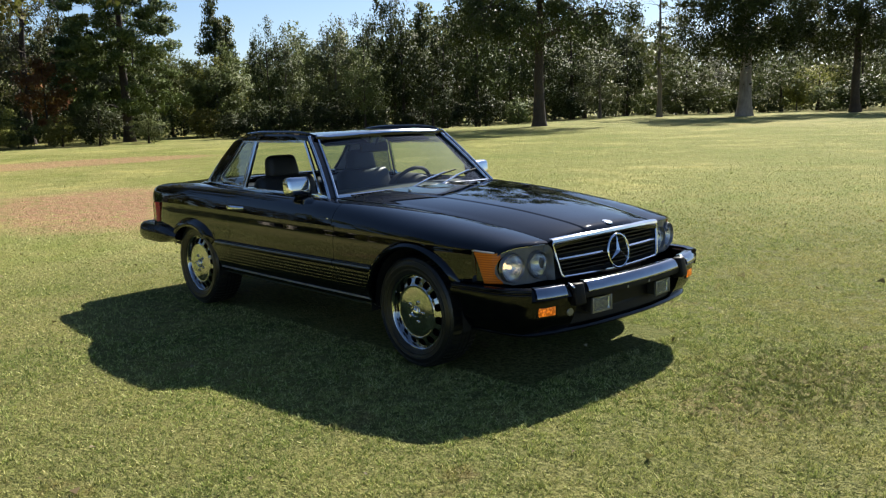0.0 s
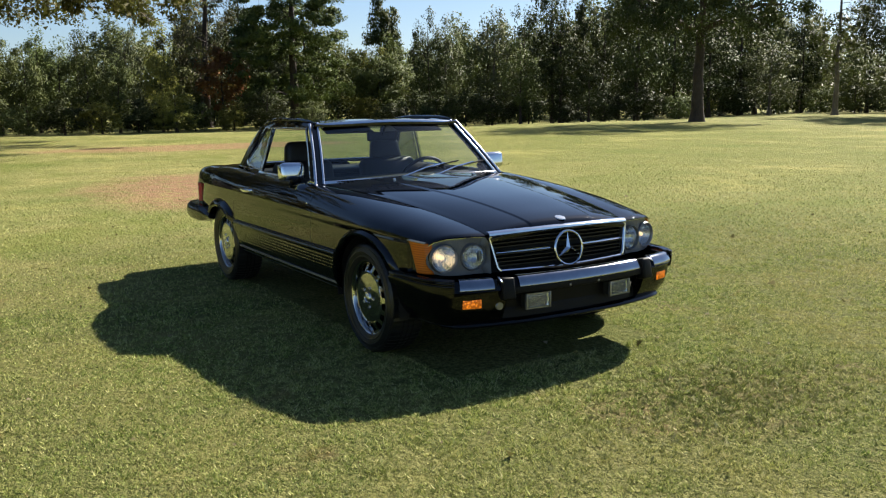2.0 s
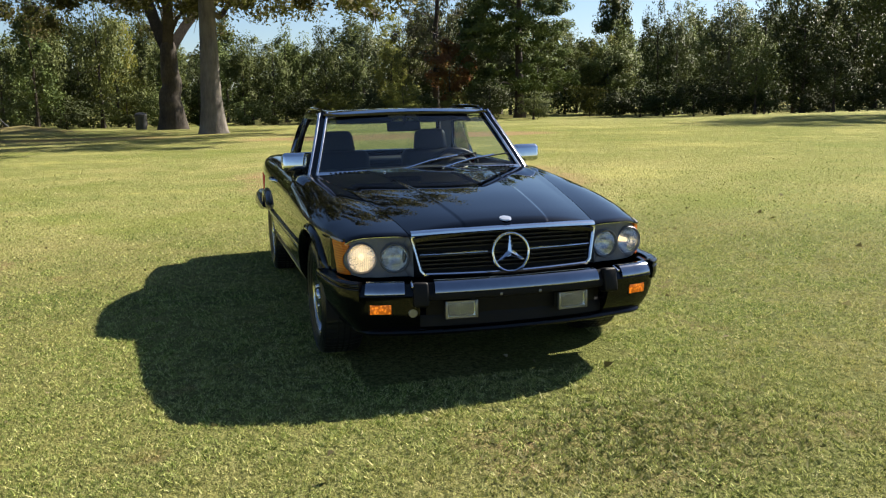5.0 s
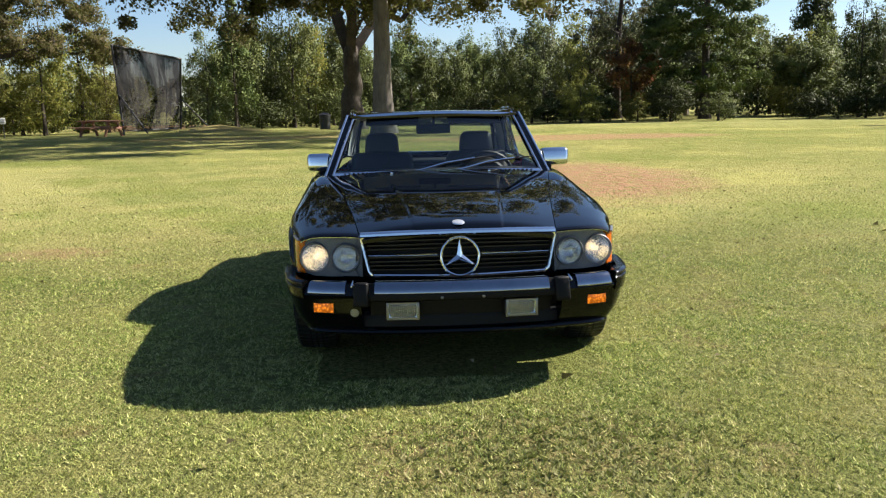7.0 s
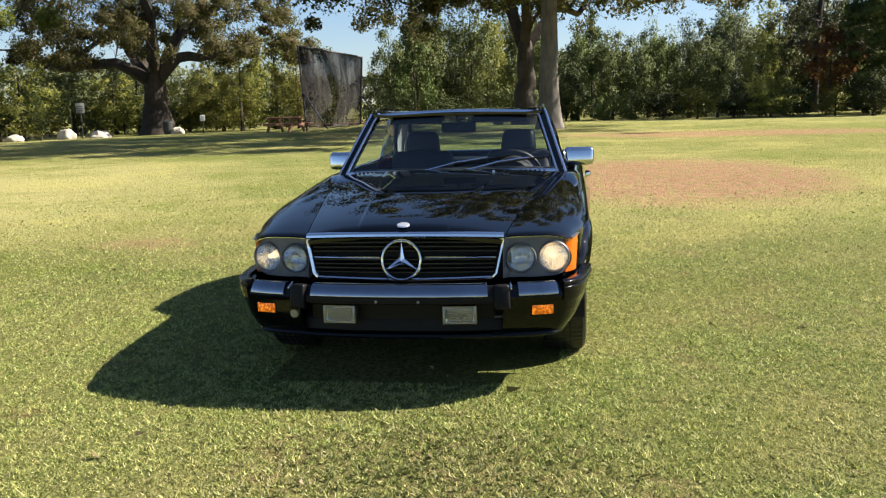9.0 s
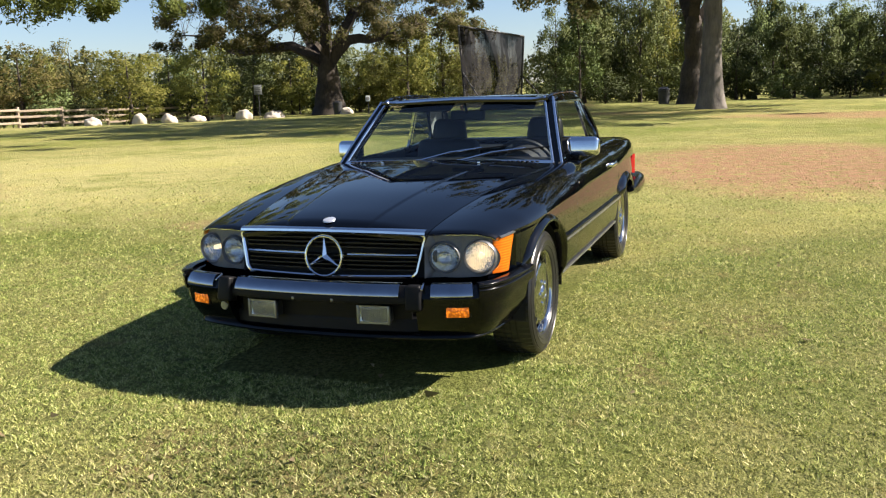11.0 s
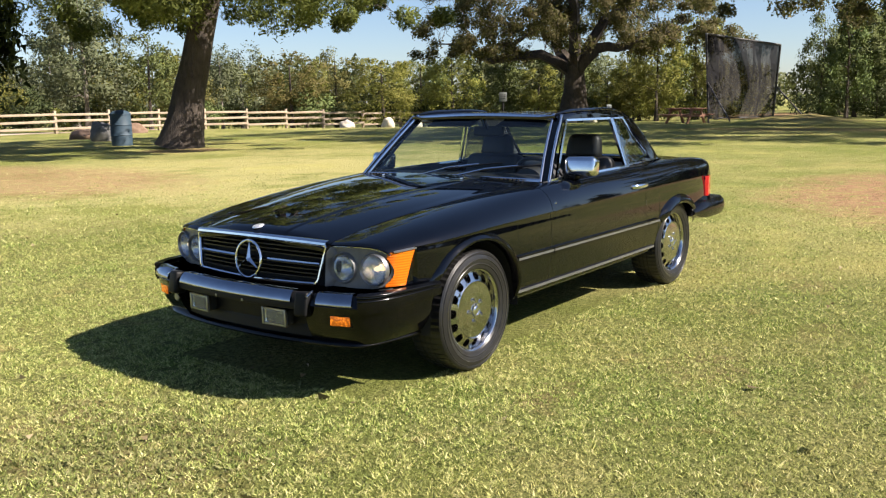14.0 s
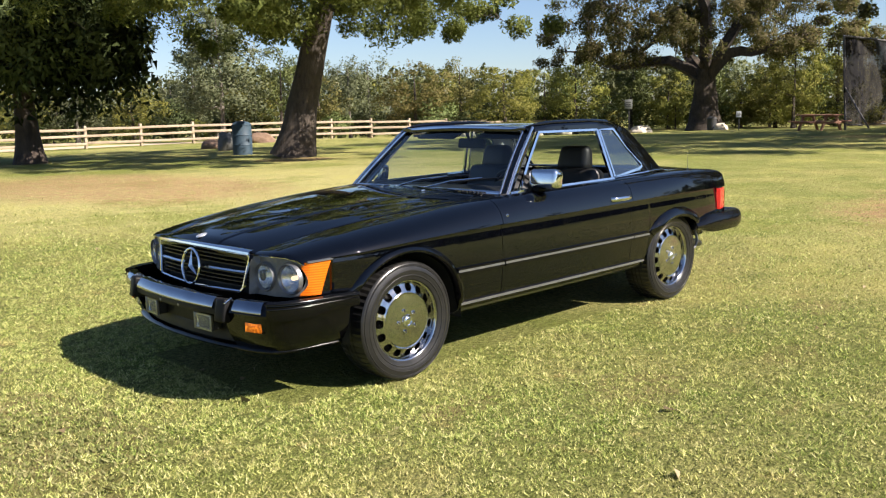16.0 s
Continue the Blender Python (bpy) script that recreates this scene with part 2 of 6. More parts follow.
def lathe(profile, n=48, axis="y"):
    """Turned about an axis: profile of (radius, height along the axis)."""
    rows = []
    for k in range(n):
        t = 2 * math.pi * k / n
        c, s = math.cos(t), math.sin(t)
        rows.append([(r * c, h, r * s) if axis == "y" else (h, r * c, r * s) if axis == "x" else (r * c, r * s, h) for r, h in profile])
    return grid(rows, close_u=True, flip=axis == "y")


def curve(*knots):
    """A smooth curve through (x, y) knots, x rising, with no overshoot."""
    xs, ys = np.array([k[0] for k in knots], float), np.array([k[1] for k in knots], float)
    d = np.diff(ys) / np.diff(xs)
    m = np.zeros(len(xs))
    m[0], m[-1] = d[0], d[-1]
    for i in range(1, len(xs) - 1):
        m[i] = 0 if d[i - 1] * d[i] <= 0 else 2 * d[i - 1] * d[i] / (d[i - 1] + d[i])

    def at(x):
        x = min(max(x, xs[0]), xs[-1])
        i = min(max(int(np.searchsorted(xs, x)) - 1, 0), len(xs) - 2)
        h = xs[i + 1] - xs[i]
        t = (x - xs[i]) / h
        return float((1 + 2 * t) * (1 - t) ** 2 * ys[i] + t * (1 - t) ** 2 * h * m[i] + t * t * (3 - 2 * t) * ys[i + 1] + t * t * (t - 1) * h * m[i + 1])

    return at


def smooth(a, b, x):
    t = min(max((x - a) / (b - a), 0.0), 1.0)
    return t * t * (3 - 2 * t)


def steps(a, b, n):
    return [a + (b - a) * i / (n - 1) for i in range(n)]


def spline(points, n=8):
    """Catmull-Rom points between the given ones."""
    p = [Vector(q) for q in points]
    p = [2 * p[0] - p[1]] + p + [2 * p[-1] - p[-2]]
    out = []
    for i in range(1, len(p) - 2):
        for k in range(n):
            t = k / n
            out.append(0.5 * (2 * p[i] + (p[i + 1] - p[i - 1]) * t + (2 * p[i - 1] - 5 * p[i] + 4 * p[i + 1] - p[i + 2]) * t * t + (3 * p[i] - p[i - 1] - 3 * p[i + 1] + p[i + 2]) * t ** 3))
    return out + [p[-2]]


def cards(centres, sizes, rng, droop=0.0, flat=0.0, long=1.6, out=None):
    """Many small leaf blades as one mesh: small blades at the centres."""
    n = len(centres)
    d = rng.normal(size=(n, 3))
    d[:, 2] = d[:, 2] * (1 - flat) - droop * 2
    d /= np.linalg.norm(d, axis=1)[:, None]
    e = np.cross(d, rng.normal(size=(n, 3)))
    e /= np.linalg.norm(e, axis=1)[:, None] + 1e-9
    if out is not None:
        e *= np.where((np.cross(d, e) * out).sum(1) > 0, -1.0, 1.0)[:, None]
    s = np.asarray(sizes)[:, None]
    a, b = d * s * long * 0.5, e * s * 0.5
    v = np.stack([centres - a * 0.7 + b, centres + a, centres - a * 0.7 - b], 1).reshape(-1, 3)
    return v


def card_mesh(name, v, material, parent=None, label="", corners=3, normals=None):
    n = len(v) // corners
    me = bpy.data.meshes.new(name)
    me.vertices.add(len(v))
    me.vertices.foreach_set("co", v.astype(np.float32).ravel())
    me.loops.add(len(v))
    me.loops.foreach_set("vertex_index", np.arange(len(v), dtype=np.int32))
    me.polygons.add(n)
    me.polygons.foreach_set("loop_start", np.arange(0, len(v), corners, dtype=np.int32))
    me.update()
    if normals is not None:
        me.shade_smooth()
        me.normals_split_custom_set_from_vertices(np.repeat(normals, corners, axis=0))
    me.materials.append(material)
    ob = new(name, me)
    ob.parent = parent
    return tagged(ob, label)


# ---- ground ----
def ground_z(x, y):
    r = math.hypot(x - 1.0, y)
    far = smooth(9, 34, r)
    w = noise.noise(Vector((x * 0.045, y * 0.045, 3.7))) * 0.16 + noise.noise(Vector((x * 0.15, y * 0.15, 8.1))) * 0.035
    bank = 0.55 * math.exp(-((x + 44.5) / 4.5) ** 2 - ((y + 10.2) / 2.2) ** 2)
    fall = 0.6 * smooth(34, 72, r) * smooth(-18, -42, x + 0.35 * max(y, 0.0)) * (1 if r < 120 else 0.5)
    return far * w * (1 if r < 120 else 0.3) + bank - fall


# bare and worn places in the lawn: x, y, radius along x, radius along y, strength
BARE = [(-82.0, -22.5, 14.0, 5.5, 1.0), (-8.8, 2.2, 3.8, 2.6, 1.0), (-24.5, 6.0, 2.4, 5.5, 0.9), (-3.6, -14.0, 2.6, 5.0, 0.7), (-2.2, -3.5, 0.35, 0.55, 0.6), (-30, -6, 2.0, 5.0, 0.5), (-11.5, -19.0, 1.2, 1.2, 0.8), (-45.0, -9.6, 5.5, 2.6, 0.4)]
# small worn spots beside the car
SPOTS = [(0.55, 1.75, 0.30, 0.22, 0.3), (1.35, 1.30, 0.22, 0.12, 0.35), (-0.4, 2.05, 0.25, 0.14, 0.25), (2.75, -0.35, 0.25, 0.16, 0.3), (3.0, 1.1, 0.20, 0.12, 0.3), (-1.6, 1.7, 0.25, 0.14, 0.3), (2.85, 0.25, 0.45, 0.65, 0.35)]
WEEDY = [(2.85, 0.25, 0.55, 0.85)]


def lawn_mask(n, co, x, y, a, b, most):
    """A ragged mask round x, y: greener lawn, and gap shade by the car."""
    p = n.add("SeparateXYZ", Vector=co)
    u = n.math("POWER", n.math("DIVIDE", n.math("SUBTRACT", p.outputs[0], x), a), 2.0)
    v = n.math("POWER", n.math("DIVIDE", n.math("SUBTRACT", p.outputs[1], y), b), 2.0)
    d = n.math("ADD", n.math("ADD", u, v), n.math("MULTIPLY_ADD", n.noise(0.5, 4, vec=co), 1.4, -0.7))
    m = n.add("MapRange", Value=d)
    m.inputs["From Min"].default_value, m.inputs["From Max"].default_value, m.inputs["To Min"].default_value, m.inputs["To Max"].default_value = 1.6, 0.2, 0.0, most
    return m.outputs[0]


def ground_material():
    n = Nodes("mown lawn")
    co = n.coords()
    wide, mid, fine, tiny = n.noise(0.09, 4, vec=co), n.noise(0.9, 5, vec=co), n.noise(14, 5, vec=co), n.noise(95, 3, vec=co)
    tuft = n.noise(38, 3, vec=co)
    green = n.ramp(fine, (0.25, (0.115, 0.155, 0.034)), (0.5, (0.220, 0.245, 0.068)), (0.8, (0.370, 0.36, 0.142)))
    dry = n.ramp(fine, (0.25, (0.28, 0.250, 0.082)), (0.6, (0.45, 0.405, 0.16)), (0.9, (0.58, 0.52, 0.25)))
    col = n.mix(n.ramp(n.math("MULTIPLY_ADD", mid, 0.45, n.math("MULTIPLY", wide, 0.6)), (0.43, (0, 0, 0)), (0.61, (1, 1, 1))), green, dry)
    col = n.mix(lawn_mask(n, co, -12.0, 22.0, 24.0, 17.0, 0.75), col, n.ramp(fine, (0.25, (0.135, 0.155, 0.020)), (0.55, (0.235, 0.245, 0.040)), (0.85, (0.35, 0.345, 0.085))))
    col = n.mix(lawn_mask(n, co, 3.0, -4.2, 5.0, 4.4, 0.42), col, n.ramp(fine, (0.25, (0.080, 0.128, 0.022)), (0.55, (0.165, 0.215, 0.045)), (0.85, (0.29, 0.315, 0.100))))
    col = n.mix(n.ramp(tuft, (0.49, (0, 0, 0)), (0.60, (0.72, 0.72, 0.72))), col, (0.060, 0.075, 0.018))
    col = n.mix(n.ramp(tuft, (0.34, (0.6, 0.6, 0.6)), (0.45, (0, 0, 0))), col, (0.50, 0.47, 0.19))
    col = n.mix(n.ramp(n.noise(2.3, 6, 0.7, vec=co), (0.60, (0, 0, 0)), (0.70, (0.55, 0.55, 0.55))), col, (0.33, 0.225, 0.12))
    pos = n.add("SeparateXYZ", Vector=co)
    u = n.math("POWER", n.math("DIVIDE", n.math("ADD", pos.outputs[0], 6.0), 8.5), 2.0)
    v = n.math("POWER", n.math("DIVIDE", n.math("ADD", pos.outputs[1], 11.0), 5.5), 2.0)
    pale = n.add("MapRange", Value=n.math("ADD", n.math("ADD", u, v), n.math("MULTIPLY_ADD", n.noise(0.35, 5, vec=co), 1.6, -0.8)))
    pale.inputs["From Min"].default_value, pale.inputs["From Max"].default_value, pale.inputs["To Max"].default_value = 1.5, 0.3, 0.7
    col = n.mix(pale.outputs[0], col, n.ramp(fine, (0.25, (0.38, 0.335, 0.12)), (0.7, (0.58, 0.52, 0.25))))
    streak = n.add("Mapping", Vector=co, Scale=(1.0, 1.6, 1.0)).outputs[0]
    mottle = n.math("MULTIPLY_ADD", n.noise(5.5, 6, 0.75, vec=streak), 1.5, n.math("MULTIPLY", n.noise(24, 4, 0.7, vec=co), 0.9))
    col = n.mix(n.ramp(mottle, (0.95, (0.62, 0.62, 0.62)), (1.2, (0, 0, 0))), col, (0.105, 0.125, 0.028))
    col = n.mix(n.ramp(mottle, (1.22, (0, 0, 0)), (1.5, (0.5, 0.5, 0.5))), col, (0.52, 0.49, 0.20))
    patch = n.math("MULTIPLY_ADD", n.noise(0.30, 6, 0.62, vec=co), 1.0, n.math("MULTIPLY", n.noise(1.7, 5, 0.7, vec=co), 0.45))
    col = n.mix(n.ramp(patch, (0.60, (0.62, 0.62, 0.62)), (0.71, (0, 0, 0))), col, n.ramp(fine, (0.3, (0.105, 0.142, 0.022)), (0.7, (0.225, 0.255, 0.046))))
    col = n.mix(n.ramp(patch, (0.76, (0, 0, 0)), (0.88, (0.5, 0.5, 0.5))), col, (0.47, 0.43, 0.135))
    soil = n.ramp(n.noise(6, 6, vec=co), (0.3, (0.27, 0.142, 0.085)), (0.6, (0.41, 0.235, 0.145)), (0.8, (0.48, 0.34, 0.20)))
    wob = n.math("MULTIPLY_ADD", n.noise(0.8, 6, vec=co), 1.5, -0.75)
    wob = n.math("ADD", wob, n.math("MULTIPLY_ADD", n.noise(9.0, 4, vec=co), 1.2, -0.6))
    for x, y, a, b, k in BARE + SPOTS:
        u = n.math("POWER", n.math("DIVIDE", n.math("SUBTRACT", pos.outputs[0], x), a), 2.0)
        v = n.math("POWER", n.math("DIVIDE", n.math("SUBTRACT", pos.outputs[1], y), b), 2.0)
        d = n.math("ADD", n.math("ADD", u, v), wob)
        m = n.add("MapRange", Value=d)
        m.inputs["From Min"].default_value, m.inputs["From Max"].default_value, m.inputs["To Min"].default_value, m.inputs["To Max"].default_value = 1.35, 0.55, 0.0, 1.0
        fac = n.math("MULTIPLY", m.outputs[0], n.math("MULTIPLY", k, n.ramp(n.noise(5.0, 5, vec=co), (0.36, (0.22, 0.22, 0.22)), (0.53, (1, 1, 1)))))
        col = n.mix(fac, col, soil)
    col = n.mix(n.ramp(tiny, (0.36, (0.75, 0.75, 0.75)), (0.54, (0, 0, 0))), col, (0.06, 0.07, 0.02))
    # close to the car, shade in the gaps between blades painted on the thatch
    thatch_shade = lawn_mask(n, co, 1.6, 0.0, 5.0, 6.2, 0.55)
    col = n.mix(thatch_shade, col, n.mix(0.8, col, (0.045, 0.046, 0.017)))
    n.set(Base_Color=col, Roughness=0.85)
    n.bsdf.inputs["Specular IOR Level"].default_value = 0.05
    h = n.math("ADD", n.math("MULTIPLY", tiny, 0.5), n.math("ADD", tuft, n.math("MULTIPLY", fine, 0.7)))
    n.set(Normal=n.bump(h, 0.9, 0.03))
    return n.m


LAWN = ground_material()
radii = [0.0] + [0.5 * 1.085 ** k for k in range(0, 108)]
radii = [r for r in radii if r < 3200] + [3200]
rows = []
for r in radii:
    rows.append([(1 + r * math.cos(a), r * math.sin(a), ground_z(1 + r * math.cos(a), r * math.sin(a))) for a in (2 * math.pi * k / 180 for k in range(180))])
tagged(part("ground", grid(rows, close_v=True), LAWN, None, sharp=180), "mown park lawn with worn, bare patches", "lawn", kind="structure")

# ---- grass blades near the car ----
def blade_material():
    n = Nodes("grass blades")
    rnd = n.add("NewGeometry").outputs["Random Per Island"]
    col = n.ramp(rnd, (0.0, (0.062, 0.106, 0.020)), (0.40, (0.263, 0.353, 0.078)), (0.82, (0.582, 0.610, 0.202)), (1.0, (0.851, 0.784, 0.426)))
    col = n.mix(n.ramp(n.noise(0.9, 5), (0.40, (0, 0, 0)), (0.68, (0.6, 0.6, 0.6))), col, (0.515, 0.431, 0.185))
    col = n.mix(lawn_mask(n, n.coords(), -12.0, 22.0, 24.0, 17.0, 0.75), col, n.ramp(rnd, (0.0, (0.054, 0.094, 0.018)), (0.5, (0.252, 0.314, 0.060)), (1.0, (0.582, 0.560, 0.213))))
    col = n.mix(lawn_mask(n, n.coords(), 3.0, -4.2, 5.0, 4.4, 0.42), col, n.ramp(rnd, (0.0, (0.052, 0.101, 0.019)), (0.5, (0.230, 0.325, 0.063)), (1.0, (0.605, 0.616, 0.224))))
    col = n.mix(n.ramp(n.noise(2.3, 6, 0.7), (0.58, (0, 0, 0)), (0.70, (0.6, 0.6, 0.6))), col, (0.403, 0.252, 0.134))
    col = n.mix(n.ramp(n.noise(11.0, 4, 0.7), (0.60, (0, 0, 0)), (0.72, (0.6, 0.6, 0.6))), col, (0.381, 0.263, 0.134))
    tuft = n.math("MULTIPLY_ADD", n.noise(34, 3, 0.6), 1.0, n.math("MULTIPLY_ADD", rnd, 0.22, -0.11))
    col = n.mix(n.ramp(tuft, (0.34, (0.65, 0.65, 0.65)), (0.47, (0, 0, 0))), col, (0.080, 0.105, 0.024))
    col = n.mix(n.ramp(tuft, (0.55, (0, 0, 0)), (0.70, (0.4, 0.4, 0.4))), col, (0.66, 0.62, 0.33))
    n.set(Base_Color=col, Roughness=0.6)
    n.bsdf.inputs["Specular IOR Level"].default_value = 0.08
    tr = n.add("BsdfTranslucent", Color=col)
    mix = n.add("MixShader", Fac=0.3)
    n.t.links.new(n.bsdf.outputs[0], mix.inputs[1]), n.t.links.new(tr.outputs[0], mix.inputs[2])
    n.t.links.new(mix.outputs[0], n.out.inputs[0])
    return n.m


BLADES = blade_material()
rng = np.random.default_rng(5)


def blades(x, y, high, wide, lean):
    n = len(x)
    z = np.array([ground_z(a, b) if (a - 1) * (a - 1) + b * b > 80 else 0.0 for a, b in zip(x, y)])
    t = rng.uniform(0, 2 * np.pi, n)
    s = np.stack([np.cos(t), np.sin(t), np.zeros(n)], 1) * wide[:, None]
    t2 = rng.uniform(0, 2 * np.pi, n)
    l = lean * high * rng.uniform(0.2, 1.6, n)
    tip = np.stack([np.cos(t2) * l, np.sin(t2) * l, high], 1)
    base = np.stack([x, y, z - 0.003], 1)
    return np.stack([base - s, base + s, base + tip], 1).reshape(-1, 3)


close, wide_count = 620000, 390000
count = close + wide_count
r = np.minimum(rng.gamma(2.0, 2.6, wide_count), 26) * rng.uniform(0.85, 1.0, wide_count)
a = rng.uniform(0, 2 * np.pi, wide_count)
gx = np.concatenate([rng.normal(1.6, 1.7, close), 2.0 + r * np.cos(a)])
gx = np.where(gx > 3.8 + rng.exponential(0.9, count), 7.6 - gx, gx)
gy = np.concatenate([rng.normal(0.0, 2.5, close), r * np.sin(a)])
clump = np.array([noise.noise(Vector((float(p) * 7, float(q) * 7, 0))) for p, q in zip(gx[::1], gy[::1])])
tufts = np.array([noise.noise(Vector((float(p) * 27, float(q) * 27, 2.5))) + 0.6 * noise.noise(Vector((float(p) * 61, float(q) * 61, 7.1))) for p, q in zip(gx, gy)])
high = (0.007 + 0.010 * rng.uniform(0, 1, count) ** 2) * (1 + 0.4 * clump) * (1 + 0.8 * np.clip(tufts, -0.6, 0.8)) * (1 + 0.12 * np.clip(np.hypot(gx - 2.0, gy) - 2.5, 0, 7))
keep = (rng.uniform(0, 1, count) < 0.72 + 0.4 * clump + 0.9 * tufts) & ~((np.abs(gx) < 1.9) & (np.abs(gy) < 0.70))
bald = np.zeros(count)
for x, y, a, b, k in BARE + SPOTS:
    bald = np.maximum(bald, k * np.exp(-((gx - x) / a) ** 2 - ((gy - y) / b) ** 2))
keep &= rng.uniform(0, 1, count) > bald * (1.0 + 1.5 * clump)
gx, gy, high = gx[keep], gy[keep], high[keep]
lawn_blades = card_mesh("grass", blades(gx, gy, high, rng.uniform(0.0014, 0.0036, len(gx)) * (1.3 + 0.16 * np.maximum(0, np.hypot(gx - 2.0, gy) - 2.5)), 1.1), BLADES, corners=3)
tagged(lawn_blades, "short green and straw-coloured grass blades on the lawn", "grass", kind="stuff")
wx = np.concatenate([x + a * rng.normal(0, 0.5, 11500) for x, y, a, b in WEEDY])
wy = np.concatenate([y + b * rng.normal(0, 0.5, 11500) for x, y, a, b in WEEDY])
wc = np.array([noise.noise(Vector((float(p) * 24, float(q) * 24, 5))) for p, q in zip(wx, wy)])
wx, wy = wx[wc > 0.05], wy[wc > 0.05]
weeds = card_mesh("weeds", blades(wx, wy, rng.uniform(0.008, 0.026, len(wx)), rng.uniform(0.004, 0.009, len(wx)), 1.2), leafy("weed leaves", (0.055, 0.082, 0.020), (0.130, 0.160, 0.045), (0.46, 0.42, 0.21), 0.25), corners=3)
tagged(weeds, "coarse dark weeds growing through the short grass", "weeds", kind="stuff")

# dry leaves lying about
n = 460
lx, ly = rng.uniform(-6, 6.2, n), rng.uniform(-7, 7, n)
lc = np.stack([lx, ly, np.array([ground_z(a, b) for a, b in zip(lx, ly)]) + 0.016], 1)
litter = card_mesh("fallen_leaves", cards(lc, np.where(rng.uniform(0, 1, n) < 0.07, rng.uniform(0.035, 0.052, n), rng.uniform(0.010, 0.027, n)), rng, flat=0.75), leafy("dry leaves", (0.03, 0.02, 0.012), (0.12, 0.08, 0.04), (0.50, 0.42, 0.27), 0.2))
tagged(litter, "dry brown and pale leaves scattered on the grass", "leaves", kind="stuff")


# ---- the car: x forward, its left side at +y ----
car = thing("car", "black two-seat hardtop coupe with chrome trim, parked on grass", "car")
half_width = curve((-2.02, 0.785), (-1.9, 0.814), (-1.6, 0.846), (-1.23, 0.858), (-0.6, 0.862), (0, 0.863), (0.6, 0.861), (1.23, 0.853), (1.5, 0.824), (1.64, 0.791), (1.75, 0.764), (1.88, 0.718))
crease_z = curve((-2.02, 0.735), (-1.27, 0.745), (-0.66, 0.741), (0.04, 0.732), (0.55, 0.727), (1.12, 0.716), (1.55, 0.692), (1.88, 0.672))
edge_y = curve((-2.02, 0.60), (-1.6, 0.615), (-1.3, 0.645), (-0.9, 0.70), (-0.6, 0.718), (0.3, 0.718), (0.45, 0.70), (1.0, 0.60), (1.5, 0.52), (1.92, 0.465))
edge_z = curve((-2.02, 0.850), (-1.9, 0.864), (-1.7, 0.876), (-1.35, 0.884), (-0.7, 0.880), (0.3, 0.868), (0.5, 0.861), (0.8, 0.846), (1.1, 0.822), (1.4, 0.788), (1.7, 0.744), (1.84, 0.715), (1.92, 0.695))
WHEEL_X, WHEEL_Z, WHEEL_R = 1.2275, 0.314, 0.309


def low_y(x, z):
    """Half width below the crease, with the fluted band of the lower doors."""
    top = crease_z(x)
    off = curve((0.15, -0.15), (0.215, -0.115), (0.26, -0.075), (0.31, -0.045), (0.40, -0.023), (0.50, -0.011), (0.56, -0.008), (0.61, -0.009), (0.66, -0.0125), (top - 0.008, -0.018), (top, -0.018))(z)
    ribs = 0.0007 * (1 - math.cos((z - 0.36) * 2 * math.pi / 0.0205)) if 0.36 < z < 0.483 else 0.0
    off += 0.008 * smooth(1.30, 1.58, x) * smooth(0.58, top, z)
    return half_width(x) + off + ribs


def arch_z(x):
    """Height of the wheel openings' edge over x, or None outside them."""
    for cx, rx, rz in ((WHEEL_X + 0.005, 0.365, 0.362), (-WHEEL_X - 0.005, 0.358, 0.292)):
        d = (x - cx) / rx
        if abs(d) < 1:
            return WHEEL_Z - 0.02 + rz * math.sqrt(1 - d * d)
    return None


def side_row(x, bottom, upper=True, lower=True, top_cut=None):
    row = []
    yt, zt, yc, zc = edge_y(x), edge_z(x), half_width(x), crease_z(x)
    full = 0.62 + 0.24 * smooth(-0.7, -1.5, x)
    if upper:
        p = [Vector((yt, zt)), Vector((yt + full * (yc - yt), zt + 0.012)), Vector((yc - 0.016, zc + full * (zt - zc))), Vector((yc, zc))]
        for t in steps(0, 1, 15):
            q = p[0] * (1 - t) ** 3 + p[1] * 3 * t * (1 - t) ** 2 + p[2] * 3 * t * t * (1 - t) + p[3] * t ** 3
            row.append((x, q.x, q.y))
    if lower:
        b = bottom if arch_z(x) is None else max(bottom, arch_z(x))
        z0 = (zc - 0.005) if upper else min(top_cut, zc - 0.012)
        levels = steps(0, 1, 70)
        if b < 0.40:
            cuts = [(z0, 0.485, 22), (0.485, 0.358, 39), (min(0.358, b + 0.05), b, 9)] if b < 0.35 else [(z0, 0.485, 22), (0.485, b + 0.002, 39), (b + 0.0015, b, 9)]
            levels = [z for a, c, n in cuts for z in steps(a, c, n)]
        else:
            levels = [z0 + (b - z0) * t for t in levels]
        for z in levels:
            row.append((x, low_y(x, z), z))
    return row


def stations(a, b, n):
    """Even steps, closer together at the ends of the wheel openings."""
    xs = set(steps(a, b, n))
    for cx, r in ((WHEEL_X + 0.005, 0.365), (-WHEEL_X - 0.005, 0.358)):
        for k in range(41):
            x = cx + r * 0.9995 * math.cos(math.pi * k / 40)
            if a < x < b:
                xs.add(x)
    return sorted(xs)


def both_sides(name, shape, material, label=""):
    a = part(name, shape, material, car, label)
    b = part(name, mirrored(shape), material, car, label)
    return a, b


def lamp_x(y):
    """Front face of the headlamp units over the distance from the middle."""
    return 1.866 - 0.30 * max(0.0, y - 0.60) - 0.10 * (y - 0.47) - 1.2 * max(0.0, y - 0.70) ** 1.6


